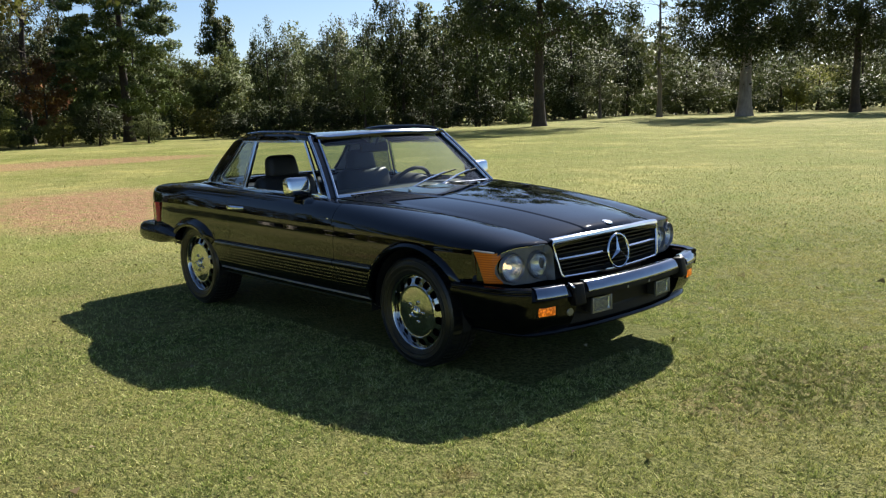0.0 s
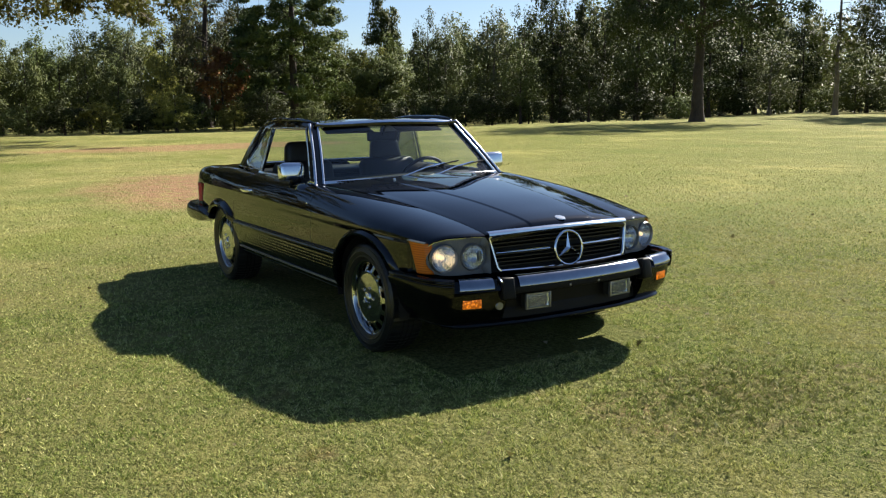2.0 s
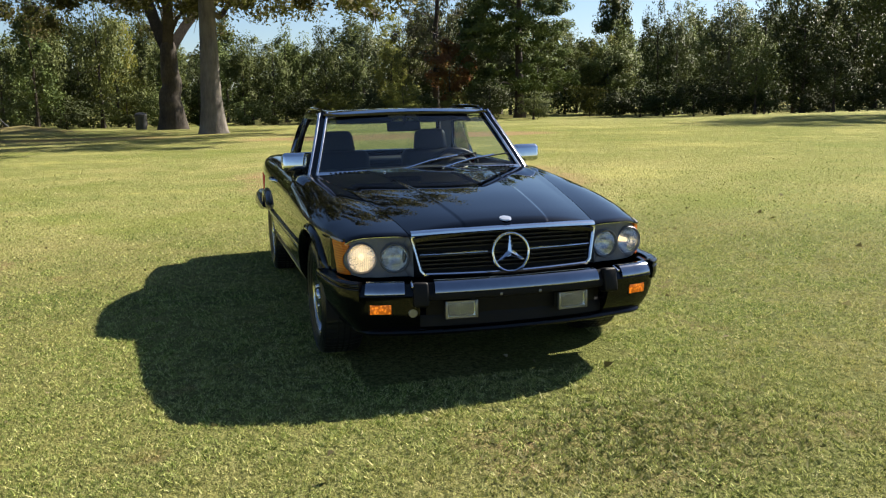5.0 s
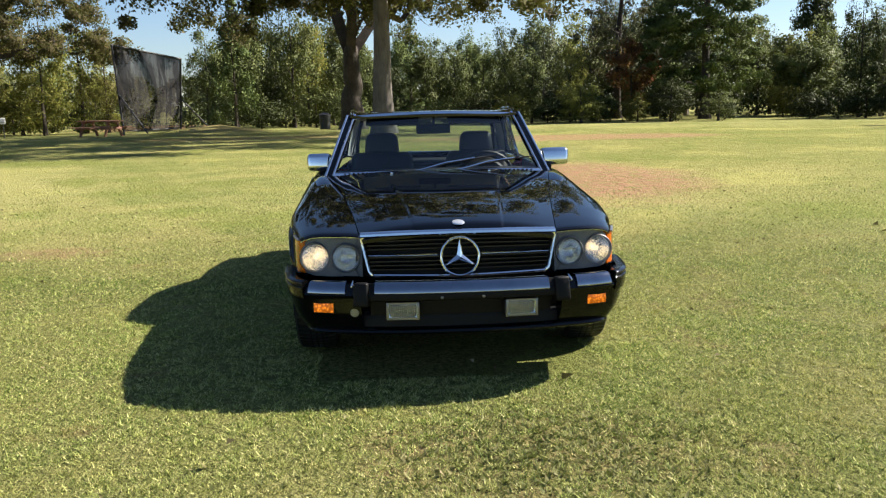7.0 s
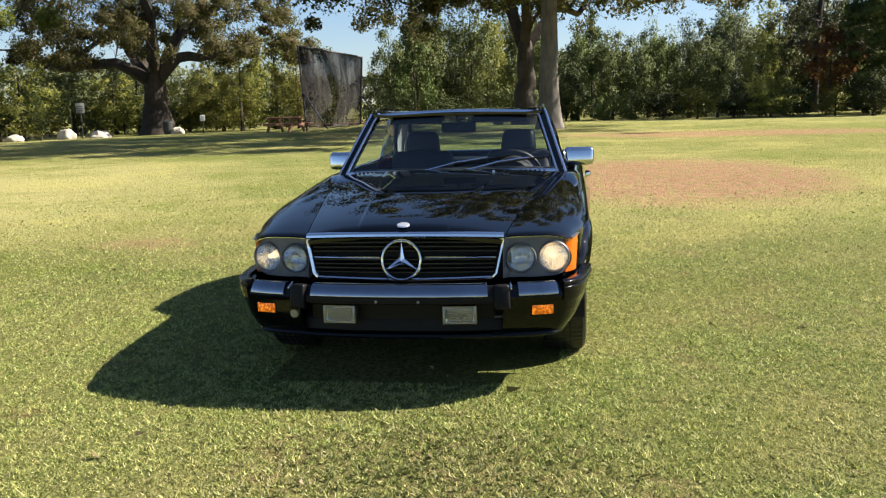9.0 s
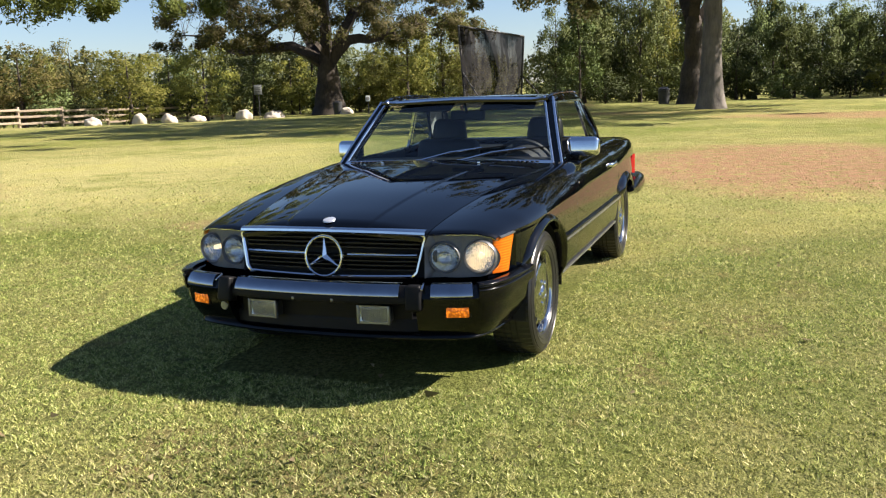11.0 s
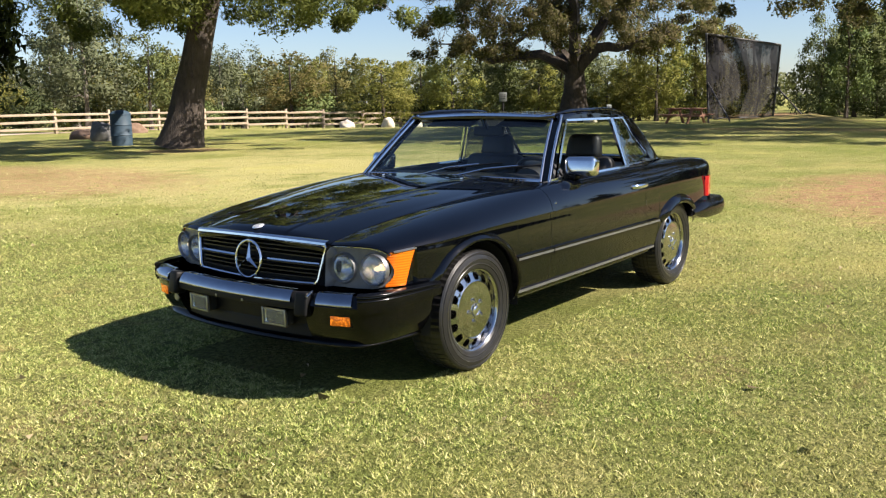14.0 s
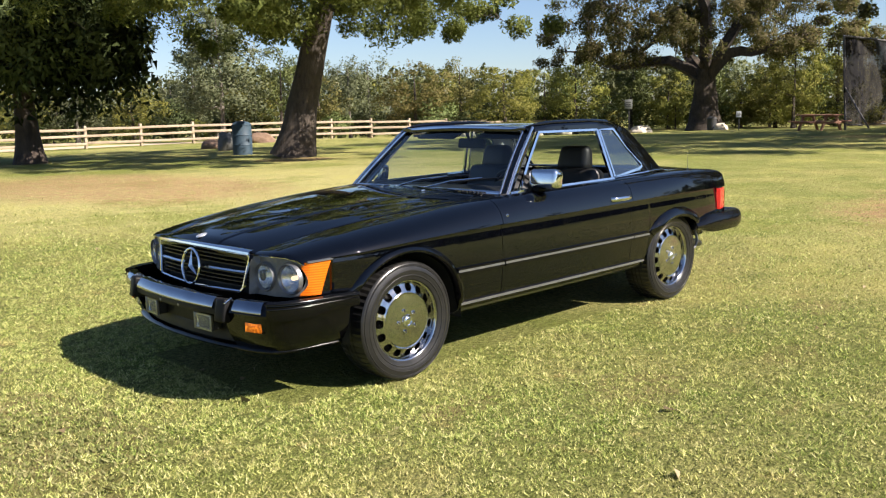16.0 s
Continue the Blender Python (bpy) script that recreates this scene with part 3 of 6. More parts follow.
def nose_row(u):
    """A row of the fender's upper side, u from x = 1.65 to the edge over the lamps."""
    row = []
    for j in range(15):
        x = 1.65 + 0.2 * u
        for k in range(5):
            p = side_row(x, 0.26, lower=False)[j]
            x = 1.65 + u * (max(1.665, lamp_x(p[1]) + 0.012) - 1.65)
        p = side_row(x, 0.26, lower=False)[j]
        row.append((p[0], p[1], p[2] - 0.006 * smooth(0.93, 1.0, u)))
    return row


NOSE = nose_row(1.0)
nose_z = curve(*sorted((p[1], p[2]) for p in NOSE))

# body panels, each with its shut lines
both_sides("front_fender", merge(grid([side_row(x, 0.30) for x in stations(0.549, 1.65, 30)]),
                                 grid([nose_row(u) for u in (0, 0.2, 0.4, 0.6, 0.8, 0.9, 0.95, 1.0)] + [[(x - 0.012, y, z - 0.006) for x, y, z in NOSE]]),
                                 grid([side_row(x, 0.30, upper=False, top_cut=0.522) for x in steps(1.65, 1.84, 7)])), PAINT)
both_sides("door", grid([side_row(x, 0.30) for x in steps(-0.688, 0.545, 30)]), PAINT)
both_sides("rear_quarter", grid([side_row(x, 0.30 + 0.14 * smooth(-1.50, -1.60, x)) for x in stations(-2.0, -0.692, 30)]), PAINT)
both_sides("rocker", grid([[(x, low_y(x, 0.322), 0.322), (x, low_y(x, 0.300) + 0.002, 0.306), (x, low_y(x, 0.285) - 0.004, 0.288), (x, 0.765, 0.272), (x, 0.70, 0.262), (x, 0.55, 0.252)] for x in steps(-0.87, 0.865, 12)]), SILL, "grey metal sill under the door")

hood_mid = curve((0.40, 0.898), (0.7, 0.890), (1.0, 0.872), (1.4, 0.838), (1.7, 0.797), (1.88, 0.762), (1.935, 0.737))


def hood_point(u, v):
    """u from the cowl to the grille, v from the right to the left edge."""
    f = 1.938 - 0.036 * v * v
    r = 0.465 - 0.03 * v * v
    x = r + (f - r) * u
    yg, a = edge_y(x) - 0.004, abs(v)
    crown = 0.55 - 0.10 * u
    z = hood_mid(x + 0.036 * v * v * u) + (edge_z(x) - hood_mid(x + 0.036 * v * v * u)) * (0.25 * a ** 2 + 0.75 * a ** 3.2) - 0.007 * smooth(crown - 0.012, crown + 0.012, a) * (1 - a)
    z += 0.004 * smooth(0.90, 1.0, a) * (1 - u)
    z -= 0.016 * max(0.0, (u - 0.975) / 0.025) ** 2
    return (x, v * yg, z)


part("hood", solid([[hood_point(u, v) for v in steps(-1, 1, 161)] for u in steps(0, 0.95, 36) + steps(0.958, 1, 14)], (0, 0, -0.018)), PAINT, car)

# trunk lid, rear panel, deck behind the glass
both_z = lambda x, v: edge_z(x) + 0.016 * (1 - v * v)
part("trunk_lid", solid([[(x, v * (edge_y(x) - 0.004), both_z(x, v)) for v in steps(-1, 1, 21)] for x in steps(-1.995, -1.40, 16)], (0, 0, -0.018), flip=True), PAINT, car)
part("deck_panel", grid([[(x, v * edge_y(x), both_z(x, v)) for v in steps(-1, 1, 21)] for x in steps(-1.396, -1.24, 5)]), PAINT, car)
rear = [[(-2.0 - 0.02 * (1 - v * v), v * (edge_y(-2.0) + (half_width(-2.0) - edge_y(-2.0)) * min(1, t * 3)), edge_z(-2.0) + (0.46 - edge_z(-2.0)) * t) for v in steps(-1, 1, 15)] for t in steps(0, 1, 9)]
part("rear_panel", grid(rear), PAINT, car)
for s in (-1, 1):
    lamp = [(-2.012, s * 0.50), (-2.012, s * 0.735), (-1.985, s * 0.788), (-1.93, s * 0.811), (-1.865, s * 0.824)]
    rows = [[(x, y * 1.004, z) for x, y in lamp] for z in steps(0.575, 0.728, 9)]
    for i, r in enumerate(rows):
        rows[i] = [(x - (0.004 if i % 2 else 0) * (x < -1.9), y + s * (0.003 if i % 2 else 0.0), z) for x, y, z in r]
    part("tail_lamp", solid(rows, (0.02, -s * 0.02, 0)), RED, car, "ribbed red tail lamp")

# floor pan, engine-bay filler and wheel housings close the body from below
part("underbody", merge(box((3.55, 1.10, 0.10), (-0.1, 0, 0.25), 0.02), box((0.62, 0.98, 0.36), (1.55, 0, 0.50), 0.02), box((1.15, 1.36, 0.26), (-0.02, 0, 0.39), 0.02), box((0.5, 1.3, 0.32), (-1.72, 0, 0.52), 0.03)), DARK, car)
for cx in (WHEEL_X, -WHEEL_X):
    for s in (-1, 1):
        arc = [(cx + 0.375 * math.cos(a), WHEEL_Z - 0.02 + (0.37 if cx > 0 else 0.30) * math.sin(a)) for a in steps(-0.1, math.pi + (0.1 if cx > 0 else -0.55), 25)]
        part("wheel_housing", grid([[(x, s * y, z) for y in (0.50, 0.70, 0.822)] for x, z in arc] ), DARK, car)
        part("wheel_housing_wall", grid([[(cx + k * (x - cx), s * 0.50, 0.2 + k * (z - 0.2)) for k in (0.02, 1.0)] for x, z in arc]), DARK, car)
        # flared lip round the opening
        rx, rz = (0.365, 0.362) if cx > 0 else (0.358, 0.292)
        ctr = cx + math.copysign(0.005, cx)
        rows = []
        if cx > 0:
            lo, hi = math.pi * 0.16, math.pi * 0.99
        else:
            lo, hi = math.pi * 0.22, math.pi * 0.80
        for a in steps(lo, hi, 44):
            fade = smooth(lo, lo + 0.22, a) * smooth(hi, hi - 0.22, a)
            row = []
            for k, out in (((1.0, -0.03), (0.995, 0.008), (1.012, 0.020), (1.04, 0.023), (1.075, 0.017), (1.10, 0.006), (1.115, -0.006)) if cx > 0 else ((1.0, -0.03), (0.99, 0.010), (1.01, 0.026), (1.06, 0.034), (1.13, 0.030), (1.20, 0.014), (1.235, -0.006))):
                x, z = ctr + rx * k * math.cos(a), WHEEL_Z - 0.02 + rz * k * math.sin(a)
                zz = min(z, crease_z(x) - 0.013)
                row.append((x, s * (low_y(x, zz) + out * (0.25 + 0.75 * fade)), z))
            rows.append(row)
        part("wheel_arch_flare", grid(rows, flip=s > 0), PAINT, car)

# side mouldings and sill strips
for s in (-1, 1):
    for a, b in ((0.553, 0.905), (-0.684, 0.541), (-0.868, -0.696)):
        line = [(x, s * (low_y(x, 0.505) + 0.004), 0.508 + 0.004 * x) for x in steps(a, b, 12)]
        part("side_moulding", strip(line, [(-0.014, -0.018), (0.010, -0.018), (0.014, -0.010), (0.014, 0.010), (0.010, 0.018), (-0.014, 0.018)]), BUMPER, car)
        line = [(p[0], p[1] + s * 0.013, p[2] + 0.004) for p in line]
        part("moulding_insert", strip(line, [(-0.004, -0.006), (0.002, -0.005), (0.004, 0.0), (0.002, 0.005), (-0.004, 0.006)]), SATIN, car, "bright strip on the side moulding")
    line = [(x, s * (low_y(x, 0.325) + 0.004), 0.330) for x in steps(-0.86, 0.858, 24)]
    part("sill_strip", strip(line, [(-0.01, -0.007), (0.003, -0.007), (0.007, -0.003), (0.005, 0.004), (-0.01, 0.006)]), SATIN, car, "bright metal sill strip")

# ---- front: grille, lamps, bumper ----
def face_x(y, z):
    """The plane of the grille and lamps: bowed in plan and leaning back."""
    return 1.962 - 0.20 * y * y - 0.10 * max(0, abs(y) - 0.46) - 0.13 * (z - 0.52)


def grille_outline(grow=0.0):
    top, low = 0.700 + grow, 0.520 - grow
    side = []
    pts = [(-0.458 - grow, top - 0.012), (-0.440, top), (0, top + 0.012), (0.440, top), (0.458 + grow, top - 0.012), (0.425 + grow, low + 0.02), (0.405, low), (0, low - 0.006), (-0.405, low), (-0.425 - grow, low + 0.02)]
    for i, p in enumerate(pts):
        q = pts[(i + 1) % len(pts)]
        k = 12 if abs(p[0] - q[0]) > 0.2 else 3
        for j in range(k):
            side.append((p[0] + (q[0] - p[0]) * j / k, p[1] + (q[1] - p[1]) * j / k))
    return side


grille = part("grille", strip([(face_x(y, z) - 0.004, y, z) for y, z in grille_outline()], [(-0.006, -0.006), (0.005, -0.006), (0.007, 0.002), (0.002, 0.008), (-0.006, 0.008)], up=(1, 0, 0), closed=True), CHROME, car, "chrome grille surround")
top_rows = [[(face_x(y, 0.70) + dx, y, 0.716 - 0.012 * (abs(y) / 0.46) ** 2 + dz) for y in steps(-0.462, 0.462, 41)] for dx, dz in ((0.004, -0.010), (0.009, -0.003), (0.007, 0.007), (-0.003, 0.014), (-0.020, 0.016))]
part("grille_top_rail", grid(top_rows), CHROME, grille, "broad chrome rail under the hood edge")
part("grille_back", grid([[(face_x(y, z) - 0.055, y, z) for y in steps(-0.44, 0.44, 9)] for z in (0.50, 0.71)]), DARK, grille)
for i in range(9):
    z = 0.545 + i * 0.0185
    if i == 4:
        continue
    w = 0.41 + 0.16 * (z - 0.52)
    part("grille_bar", strip([(face_x(y, z) - 0.022, y, z + 0.010 * (1 - (y / 0.45) ** 2) * (z - 0.52) / 0.18) for y in steps(-w, w, 17)], [(-0.02, 0.002), (0.006, -0.0045), (0.010, -0.002), (0.010, 0.002), (-0.02, 0.006)]), GRILLE, grille)
for s in (-1, 1):
    part("grille_bright_bar", strip([(face_x(s * y, 0.615) - 0.008, s * y, 0.612 + 0.003 * (1 - y)) for y in steps(0.105, 0.425, 11)[::s]], [(-0.012, -0.0045), (0.008, -0.0045), (0.009, -0.0025), (0.000, 0.0045), (-0.012, 0.0045)]), CHROME, grille, "bright horizontal grille bar")
emblem_z, emblem_x = 0.606, 1.962
ring = [(emblem_x - 0.13 * 0.086 * math.sin(a) + 0.004, 0.089 * math.cos(a), emblem_z + 0.089 * math.sin(a)) for a in steps(0, 2 * math.pi, 49)[:-1]]
emblem = part("grille_emblem", tube(ring, 0.0068, 8, closed=True), CHROME, grille, "round chrome three-spoke emblem")
for k in range(3):
    a = math.pi / 2 + k * 2 * math.pi / 3
    d, e = Vector((-0.13 * math.sin(a), math.cos(a), math.sin(a))), Vector((-0.13 * math.cos(a), -math.sin(a), math.cos(a)))
    c = Vector((emblem_x + 0.004, 0, emblem_z))
    tip, w = c + d * 0.087, 0.016
    v = [c + e * w * 0.9 + d * 0.006, c - e * w * 0.9 + d * 0.006, tip, c + Vector((0.014, 0, 0)), c - d * 0.012, c - Vector((0.008, 0, 0))]
    part("spoke", ([tuple(p) for p in v], [[0, 3, 2], [3, 1, 2], [4, 3, 0], [4, 1, 3], [0, 2, 5], [2, 1, 5], [4, 0, 5], [1, 4, 5]]), CHROME, emblem, smooth=False)
part("hood_badge", moved(lathe([(0.0, 0.004), (0.018, 0.0038), (0.028, 0.002), (0.031, -0.003)], 24, "z"), pose(1.893, 0, 0.7585, 0, 13, 0)), ENAMEL, car, "small round pale enamel badge")

for s in (-1, 1):
    cells = []
    for yc, y0, y1, r in ((0.535, 0.456, 0.609, 0.0645), (0.683, 0.609, 0.760, 0.068)):
        edge_pts, hole_pts = [], []
        for j in range(32):
            n_side, t = divmod(j, 8)
            u, w = [(t / 4 - 1, -1), (1, t / 4 - 1), (1 - t / 4, 1), (-1, 1 - t / 4)][n_side]
            y = (y0 + y1) / 2 + u * (y1 - y0) / 2
            top = nose_z(y) - 0.004
            z = 0.510 + (top - 0.510) * (w + 1) / 2
            if y > 0.683:
                k = min(1.0, 0.084 / math.hypot(y - 0.683, z - 0.597))
                y, z = 0.683 + (y - 0.683) * k, 0.597 + (z - 0.597) * max(k, 0.80 + 0.2 * (1 - u))
            edge_pts.append((y, z))
            ang = math.atan2(w, u)
            hole_pts.append((yc + r * math.cos(ang), 0.597 + r * math.sin(ang)))
        rings = [[(lamp_x(y) + 0.034 * smooth(0.474, 0.456, y) - 0.10 * (z - 0.60) - back, s * y, z) for y, z in ring_pts] for ring_pts, back in ((edge_pts, 0.07), (edge_pts, 0.0), (hole_pts, 0.0), (hole_pts, 0.03))]
        cells.append(grid(rings, close_v=True, flip=s > 0))
    unit = part("headlamp_unit", merge(*cells), BEZEL, car, "grey surround with two round headlamps")
    eyebrow = [(lamp_x(y) + 0.002, s * y, nose_z(y) - 0.006) for y in steps(0.468, 0.750, 12)][::s]
    part("lamp_trim", strip(eyebrow, [(-0.010, -0.003), (0.009, -0.003), (0.010, 0.000), (-0.004, 0.006)]), CHROME, unit, "thin chrome strip above the lamps")
    for y, r in ((0.535, 0.071), (0.683, 0.074)):
        x = lamp_x(y) + 0.004
        lean = pose(x, s * y, 0.597, 0, 0, s * (6 if y < 0.6 else 9))
        part("lamp_ring", moved(lathe([(r - 0.012, -0.015), (r - 0.010, 0.004), (r - 0.004, 0.012), (r, 0.006), (r + 0.002, -0.01)], 40, "x"), lean), BEZEL if y < 0.6 else SATIN, unit)
        bowl = part("reflector", moved(lathe([(0.004, -0.055), (0.03, -0.048), (0.05, -0.030), (r - 0.011, -0.004)], 40, "x"), lean), REFLECT, unit, "silvered reflector bowl")
        part("bulb", moved(lathe([(0.0, -0.010), (0.009, -0.013), (0.012, -0.022), (0.010, -0.05)], 12, "x"), lean), LIT if y > 0.6 else LAMPGLASS, bowl, "glowing lamp bulb" if y > 0.6 else "")
        part("lamp_lens", moved(lathe([(0.0, 0.018), (0.025, 0.016), (0.045, 0.010), (r - 0.010, 0.002)], 40, "x"), lean), FLUTEGLASS, unit, "convex fluted lamp lens")
    # amber corner lamp: starts at the outer lamp's ring and wraps on to the side
    plan = [(1.7905, 0.748), (1.778, 0.759), (1.758, 0.767), (1.730, 0.776), (1.698, 0.784), (1.660, 0.792)]
    rows = []
    for i, z in enumerate(steps(0.521, 0.691, 18)):
        f = (z - 0.521) / 0.17
        y0 = 0.683 + math.sqrt(max(0.081 ** 2 - (z - 0.597) ** 2, 0.052 ** 2))
        rib = 0.0011 if i % 2 else 0.0
        up = 0.521 + f * (nose_z(y0) - 0.005 - 0.521)
        row = [(lamp_x(y0) + 0.007 - 0.10 * (z - 0.60) + rib, s * y0, up)]
        for x, y in plan[1:]:
            back = (x - 1.778) * (1 - 0.54 * (1 - f) ** 0.8)
            row.append((1.778 + back + rib, s * (y - 0.010 * (1 - f) * (1.778 - x) / 0.118 + rib), 0.521 + f * (crease_z(x) - 0.004 - 0.521)))
        rows.append(row)
    fill = spline([(x - 0.010, s * (y - 0.008), 0) for x, y in plan], 3)
    part("signal_surround", grid([[(p.x, p.y, z) for p in fill] for z in steps(0.505, 0.675, 5)], flip=s > 0), PAINT, unit)
    part("signal_trim", strip([(x - 0.002, s * (y + 0.001), crease_z(x) - 0.002) for x, y in plan[1:]][::s], [(-0.007, -0.003), (0.007, -0.003), (0.007, 0.002), (-0.004, 0.005)]), SATIN, unit)
    part("turn_signal", solid(rows, (-0.03, -s * 0.03, 0), flip=s < 0), AMBER, car, "ribbed amber corner lamp")
# panel between lamps and bumper
part("front_panel", merge(grid([[(face_x(y, 0.51) - 0.02 - 0.16 * max(0, abs(y) - 0.5), y, z) for y in steps(-0.79, 0.79, 33)] for z in (0.512, 0.47, 0.40)]),
                          grid([[(x0 + dx, y, z) for y, x0 in ((-0.80, 1.66), (-0.46, 1.82), (0.46, 1.82), (0.80, 1.66))] for dx, z in ((0.0, 0.52), (0.0, 0.69))])), PAINT, car)

# bumper: plan line, then sections swept round it
def bumper_plan(grow=0.0):
    right = [(1.555, -0.846 - grow * 0.4), (1.70, -0.830 - grow * 0.5), (1.865, -0.802 - grow * 0.7), (1.960, -0.756 - grow), (2.002, -0.690 - grow * 0.8), (2.032, -0.59), (2.068, -0.40), (2.088, -0.20), (2.094, 0.0)]
    pts = right + [(x, -y) for x, y in reversed(right[:-1])]
    return [(x + grow * (abs(y) < 0.85), y) for x, y in pts]


def bumper_part(name, section, material, a, b, parent, label="", xmin=0.0, rise=0.0, squeeze=1.0, n=6):
    """section of (out, height); a..b is the stretch of the plan line in y."""
    pts = [p for p in spline([(x, y, 0) for x, y in bumper_plan()], n)]
    pts = [p for p in pts if a <= p.y <= b and p.x >= xmin]
    rows = []
    for i, p in enumerate(pts):
        p = Vector((p.x, p.y * squeeze, 0))
        q, r = pts[max(i - 1, 0)], pts[min(i + 1, len(pts) - 1)]
        d = (r - q).normalized()
        o = Vector((d.y, -d.x, 0))
        lift = rise * smooth(1.90, 1.56, p.x)
        rows.append([tuple(p + o * u + Vector((0, 0, h + lift * (0.51 - h) / 0.17))) for u, h in section])
    v, f = grid(rows, close_v=True)
    k = len(section)
    f += [list(range(k))[::-1], list(range((len(rows) - 1) * k, len(rows) * k))]
    return part(name, (v, f), material, parent, label)


front_bumper = bumper_part("front_bumper", [(-0.06, 0.500), (-0.02, 0.506), (0.0, 0.470), (0.006, 0.458), (0.003, 0.432), (-0.020, 0.424), (-0.072, 0.420), (-0.075, 0.345), (-0.09, 0.345)], RUBBER, -0.46, 0.46, car, "black front bumper with bright blade and rubber end caps")
for a, b in ((-1, -0.44), (0.44, 1)):
    bumper_part("bumper_corner", [(-0.06, 0.500), (-0.02, 0.506), (0.0, 0.470), (0.006, 0.455), (-0.006, 0.432), (-0.014, 0.385), (-0.031, 0.335), (-0.054, 0.298), (-0.070, 0.276), (-0.11, 0.276)], BUMPER, a, b, front_bumper, "black moulded bumper corner", rise=0.008, xmin=1.585)
for a, b in ((-0.402, 0.402), (-0.715, -0.515), (0.515, 0.715)):
    bumper_part("blade", [(-0.055, 0.513), (-0.034, 0.5155), (-0.024, 0.5150), (-0.016, 0.5125), (-0.009, 0.5080), (-0.003, 0.5015), (0.004, 0.4915), (0.009, 0.4815), (0.0122, 0.4720), (0.0128, 0.4660), (0.010, 0.4625), (-0.01, 0.464), (-0.055, 0.49)], BLADE, a, b, front_bumper, "bright bumper blade")
for s in (-1, 1):
    rows = []
    bumper_part("end_cap", [(-0.035, 0.516), (-0.005, 0.521), (0.009, 0.514), (0.011, 0.502), (0.005, 0.496), (0.005, 0.488), (0.011, 0.482), (0.012, 0.460), (0.004, 0.43), (0.0, 0.43), (-0.035, 0.45)], BUMPER, 0.718 if s > 0 else -0.93, 0.93 if s > 0 else -0.718, front_bumper, "black rubber bumper end cap", rise=0.05)
    for h in (0.510, 0.486):
        ridge = [(0.007 + 0.0062 * math.cos(t), h + 0.0062 * math.sin(t)) for t in steps(-1.8, 2.2, 9)]
        bumper_part("cap_ridge", ridge, BUMPER, 0.722 if s > 0 else -0.93, 0.93 if s > 0 else -0.722, front_bumper, rise=0.05, xmin=1.60)
    og = merge(box((0.066, 0.074, 0.112), (2.050, s * 0.461, 0.457), 0.012, (0, -9, s * 9), 0.90, 3))
    guard = part("overrider", og, RUBBER, front_bumper, "black rubber overrider")
    part("overrider_edge", box((0.050, 0.010, 0.008), (2.050, s * 0.501, 0.508), 0.003, (0, 24, s * 9)), CHROME, guard)
    seat_m = pose(2.034, s * 0.272, 0.377, 0, 0, s * 4)
    rim = [(0.026, y, z) for y, z in ((-0.066, -0.036), (0.066, -0.036), (0.072, -0.030), (0.072, 0.030), (0.066, 0.036), (-0.066, 0.036), (-0.072, 0.030), (-0.072, -0.030))]
    fog = part("fog_lamp", moved(box((0.05, 0.144, 0.074), (-0.006, 0, 0), 0.008), seat_m), DARK, front_bumper, "rectangular fog lamp in a metal frame")
    part("fog_frame", moved(strip(rim, [(-0.004, -0.005), (0.004, -0.005), (0.004, 0.005), (-0.004, 0.005)], up=(1, 0, 0), closed=True), seat_m), SATIN, fog, "thin metal frame")
    part("fog_reflector", moved(grid([[(0.027 - 0.044 * (1 - (y / 0.068) ** 2) * (1 - 0.6 * (z / 0.033) ** 2), y, z) for y in steps(-0.068, 0.068, 15)] for z in steps(-0.033, 0.033, 9)], flip=True), seat_m), REFLECT, fog, "silvered fog lamp reflector")
    part("fog_bulb", moved(tube([(0.002, -0.018, 0.004), (0.006, 0.0, 0.004), (0.002, 0.018, 0.004)], 0.006, 8), seat_m), SATIN, fog)
    part("fog_lens", moved(box((0.007, 0.138, 0.068), (0.029, 0, 0), 0.003), seat_m), FLUTEGLASS, fog, "fluted clear lens")
    for d in (-1, 1):
        part("fog_clip", moved(box((0.014, 0.011, 0.082), (0.028, d * 0.070, 0), 0.003), seat_m), SATIN, fog)
    marker = part("bumper_signal", box((0.04, 0.112, 0.056), (1.986, s * 0.632, 0.393), 0.006, (0, 0, s * 17)), RUBBER, front_bumper)
    part("signal_lens", box((0.014, 0.096, 0.044), (2.004, s * 0.637, 0.393), 0.003, (0, 0, s * 17)), GLOW, marker, "lit amber bumper lamp lens")
    part("plate_bolt", box((0.010, 0.013, 0.013), (2.095, s * 0.095, 0.442), 0.003), SATIN, front_bumper)
part("tow_eye_cover", moved(lathe([(0.0, 0.006), (0.018, 0.006), (0.022, 0.0)], 20, "x"), pose(2.034, -0.495, 0.372, 0, 0, -8)), SATIN, front_bumper)
bumper_part("valance", [(-0.075, 0.345), (-0.070, 0.33), (-0.070, 0.295), (-0.062, 0.272), (-0.075, 0.262), (-0.14, 0.27), (-0.16, 0.345)], RUBBER, -1, 1, car, "black chin spoiler under the front bumper", xmin=1.60, squeeze=0.955, rise=0.0)
bumper_part("chin_lip", [(-0.070, 0.292), (-0.054, 0.286), (-0.044, 0.279), (-0.040, 0.270), (-0.043, 0.263), (-0.052, 0.258), (-0.07, 0.258)], BUMPER, -1, 1, car, xmin=1.60, squeeze=0.955, rise=0.0)

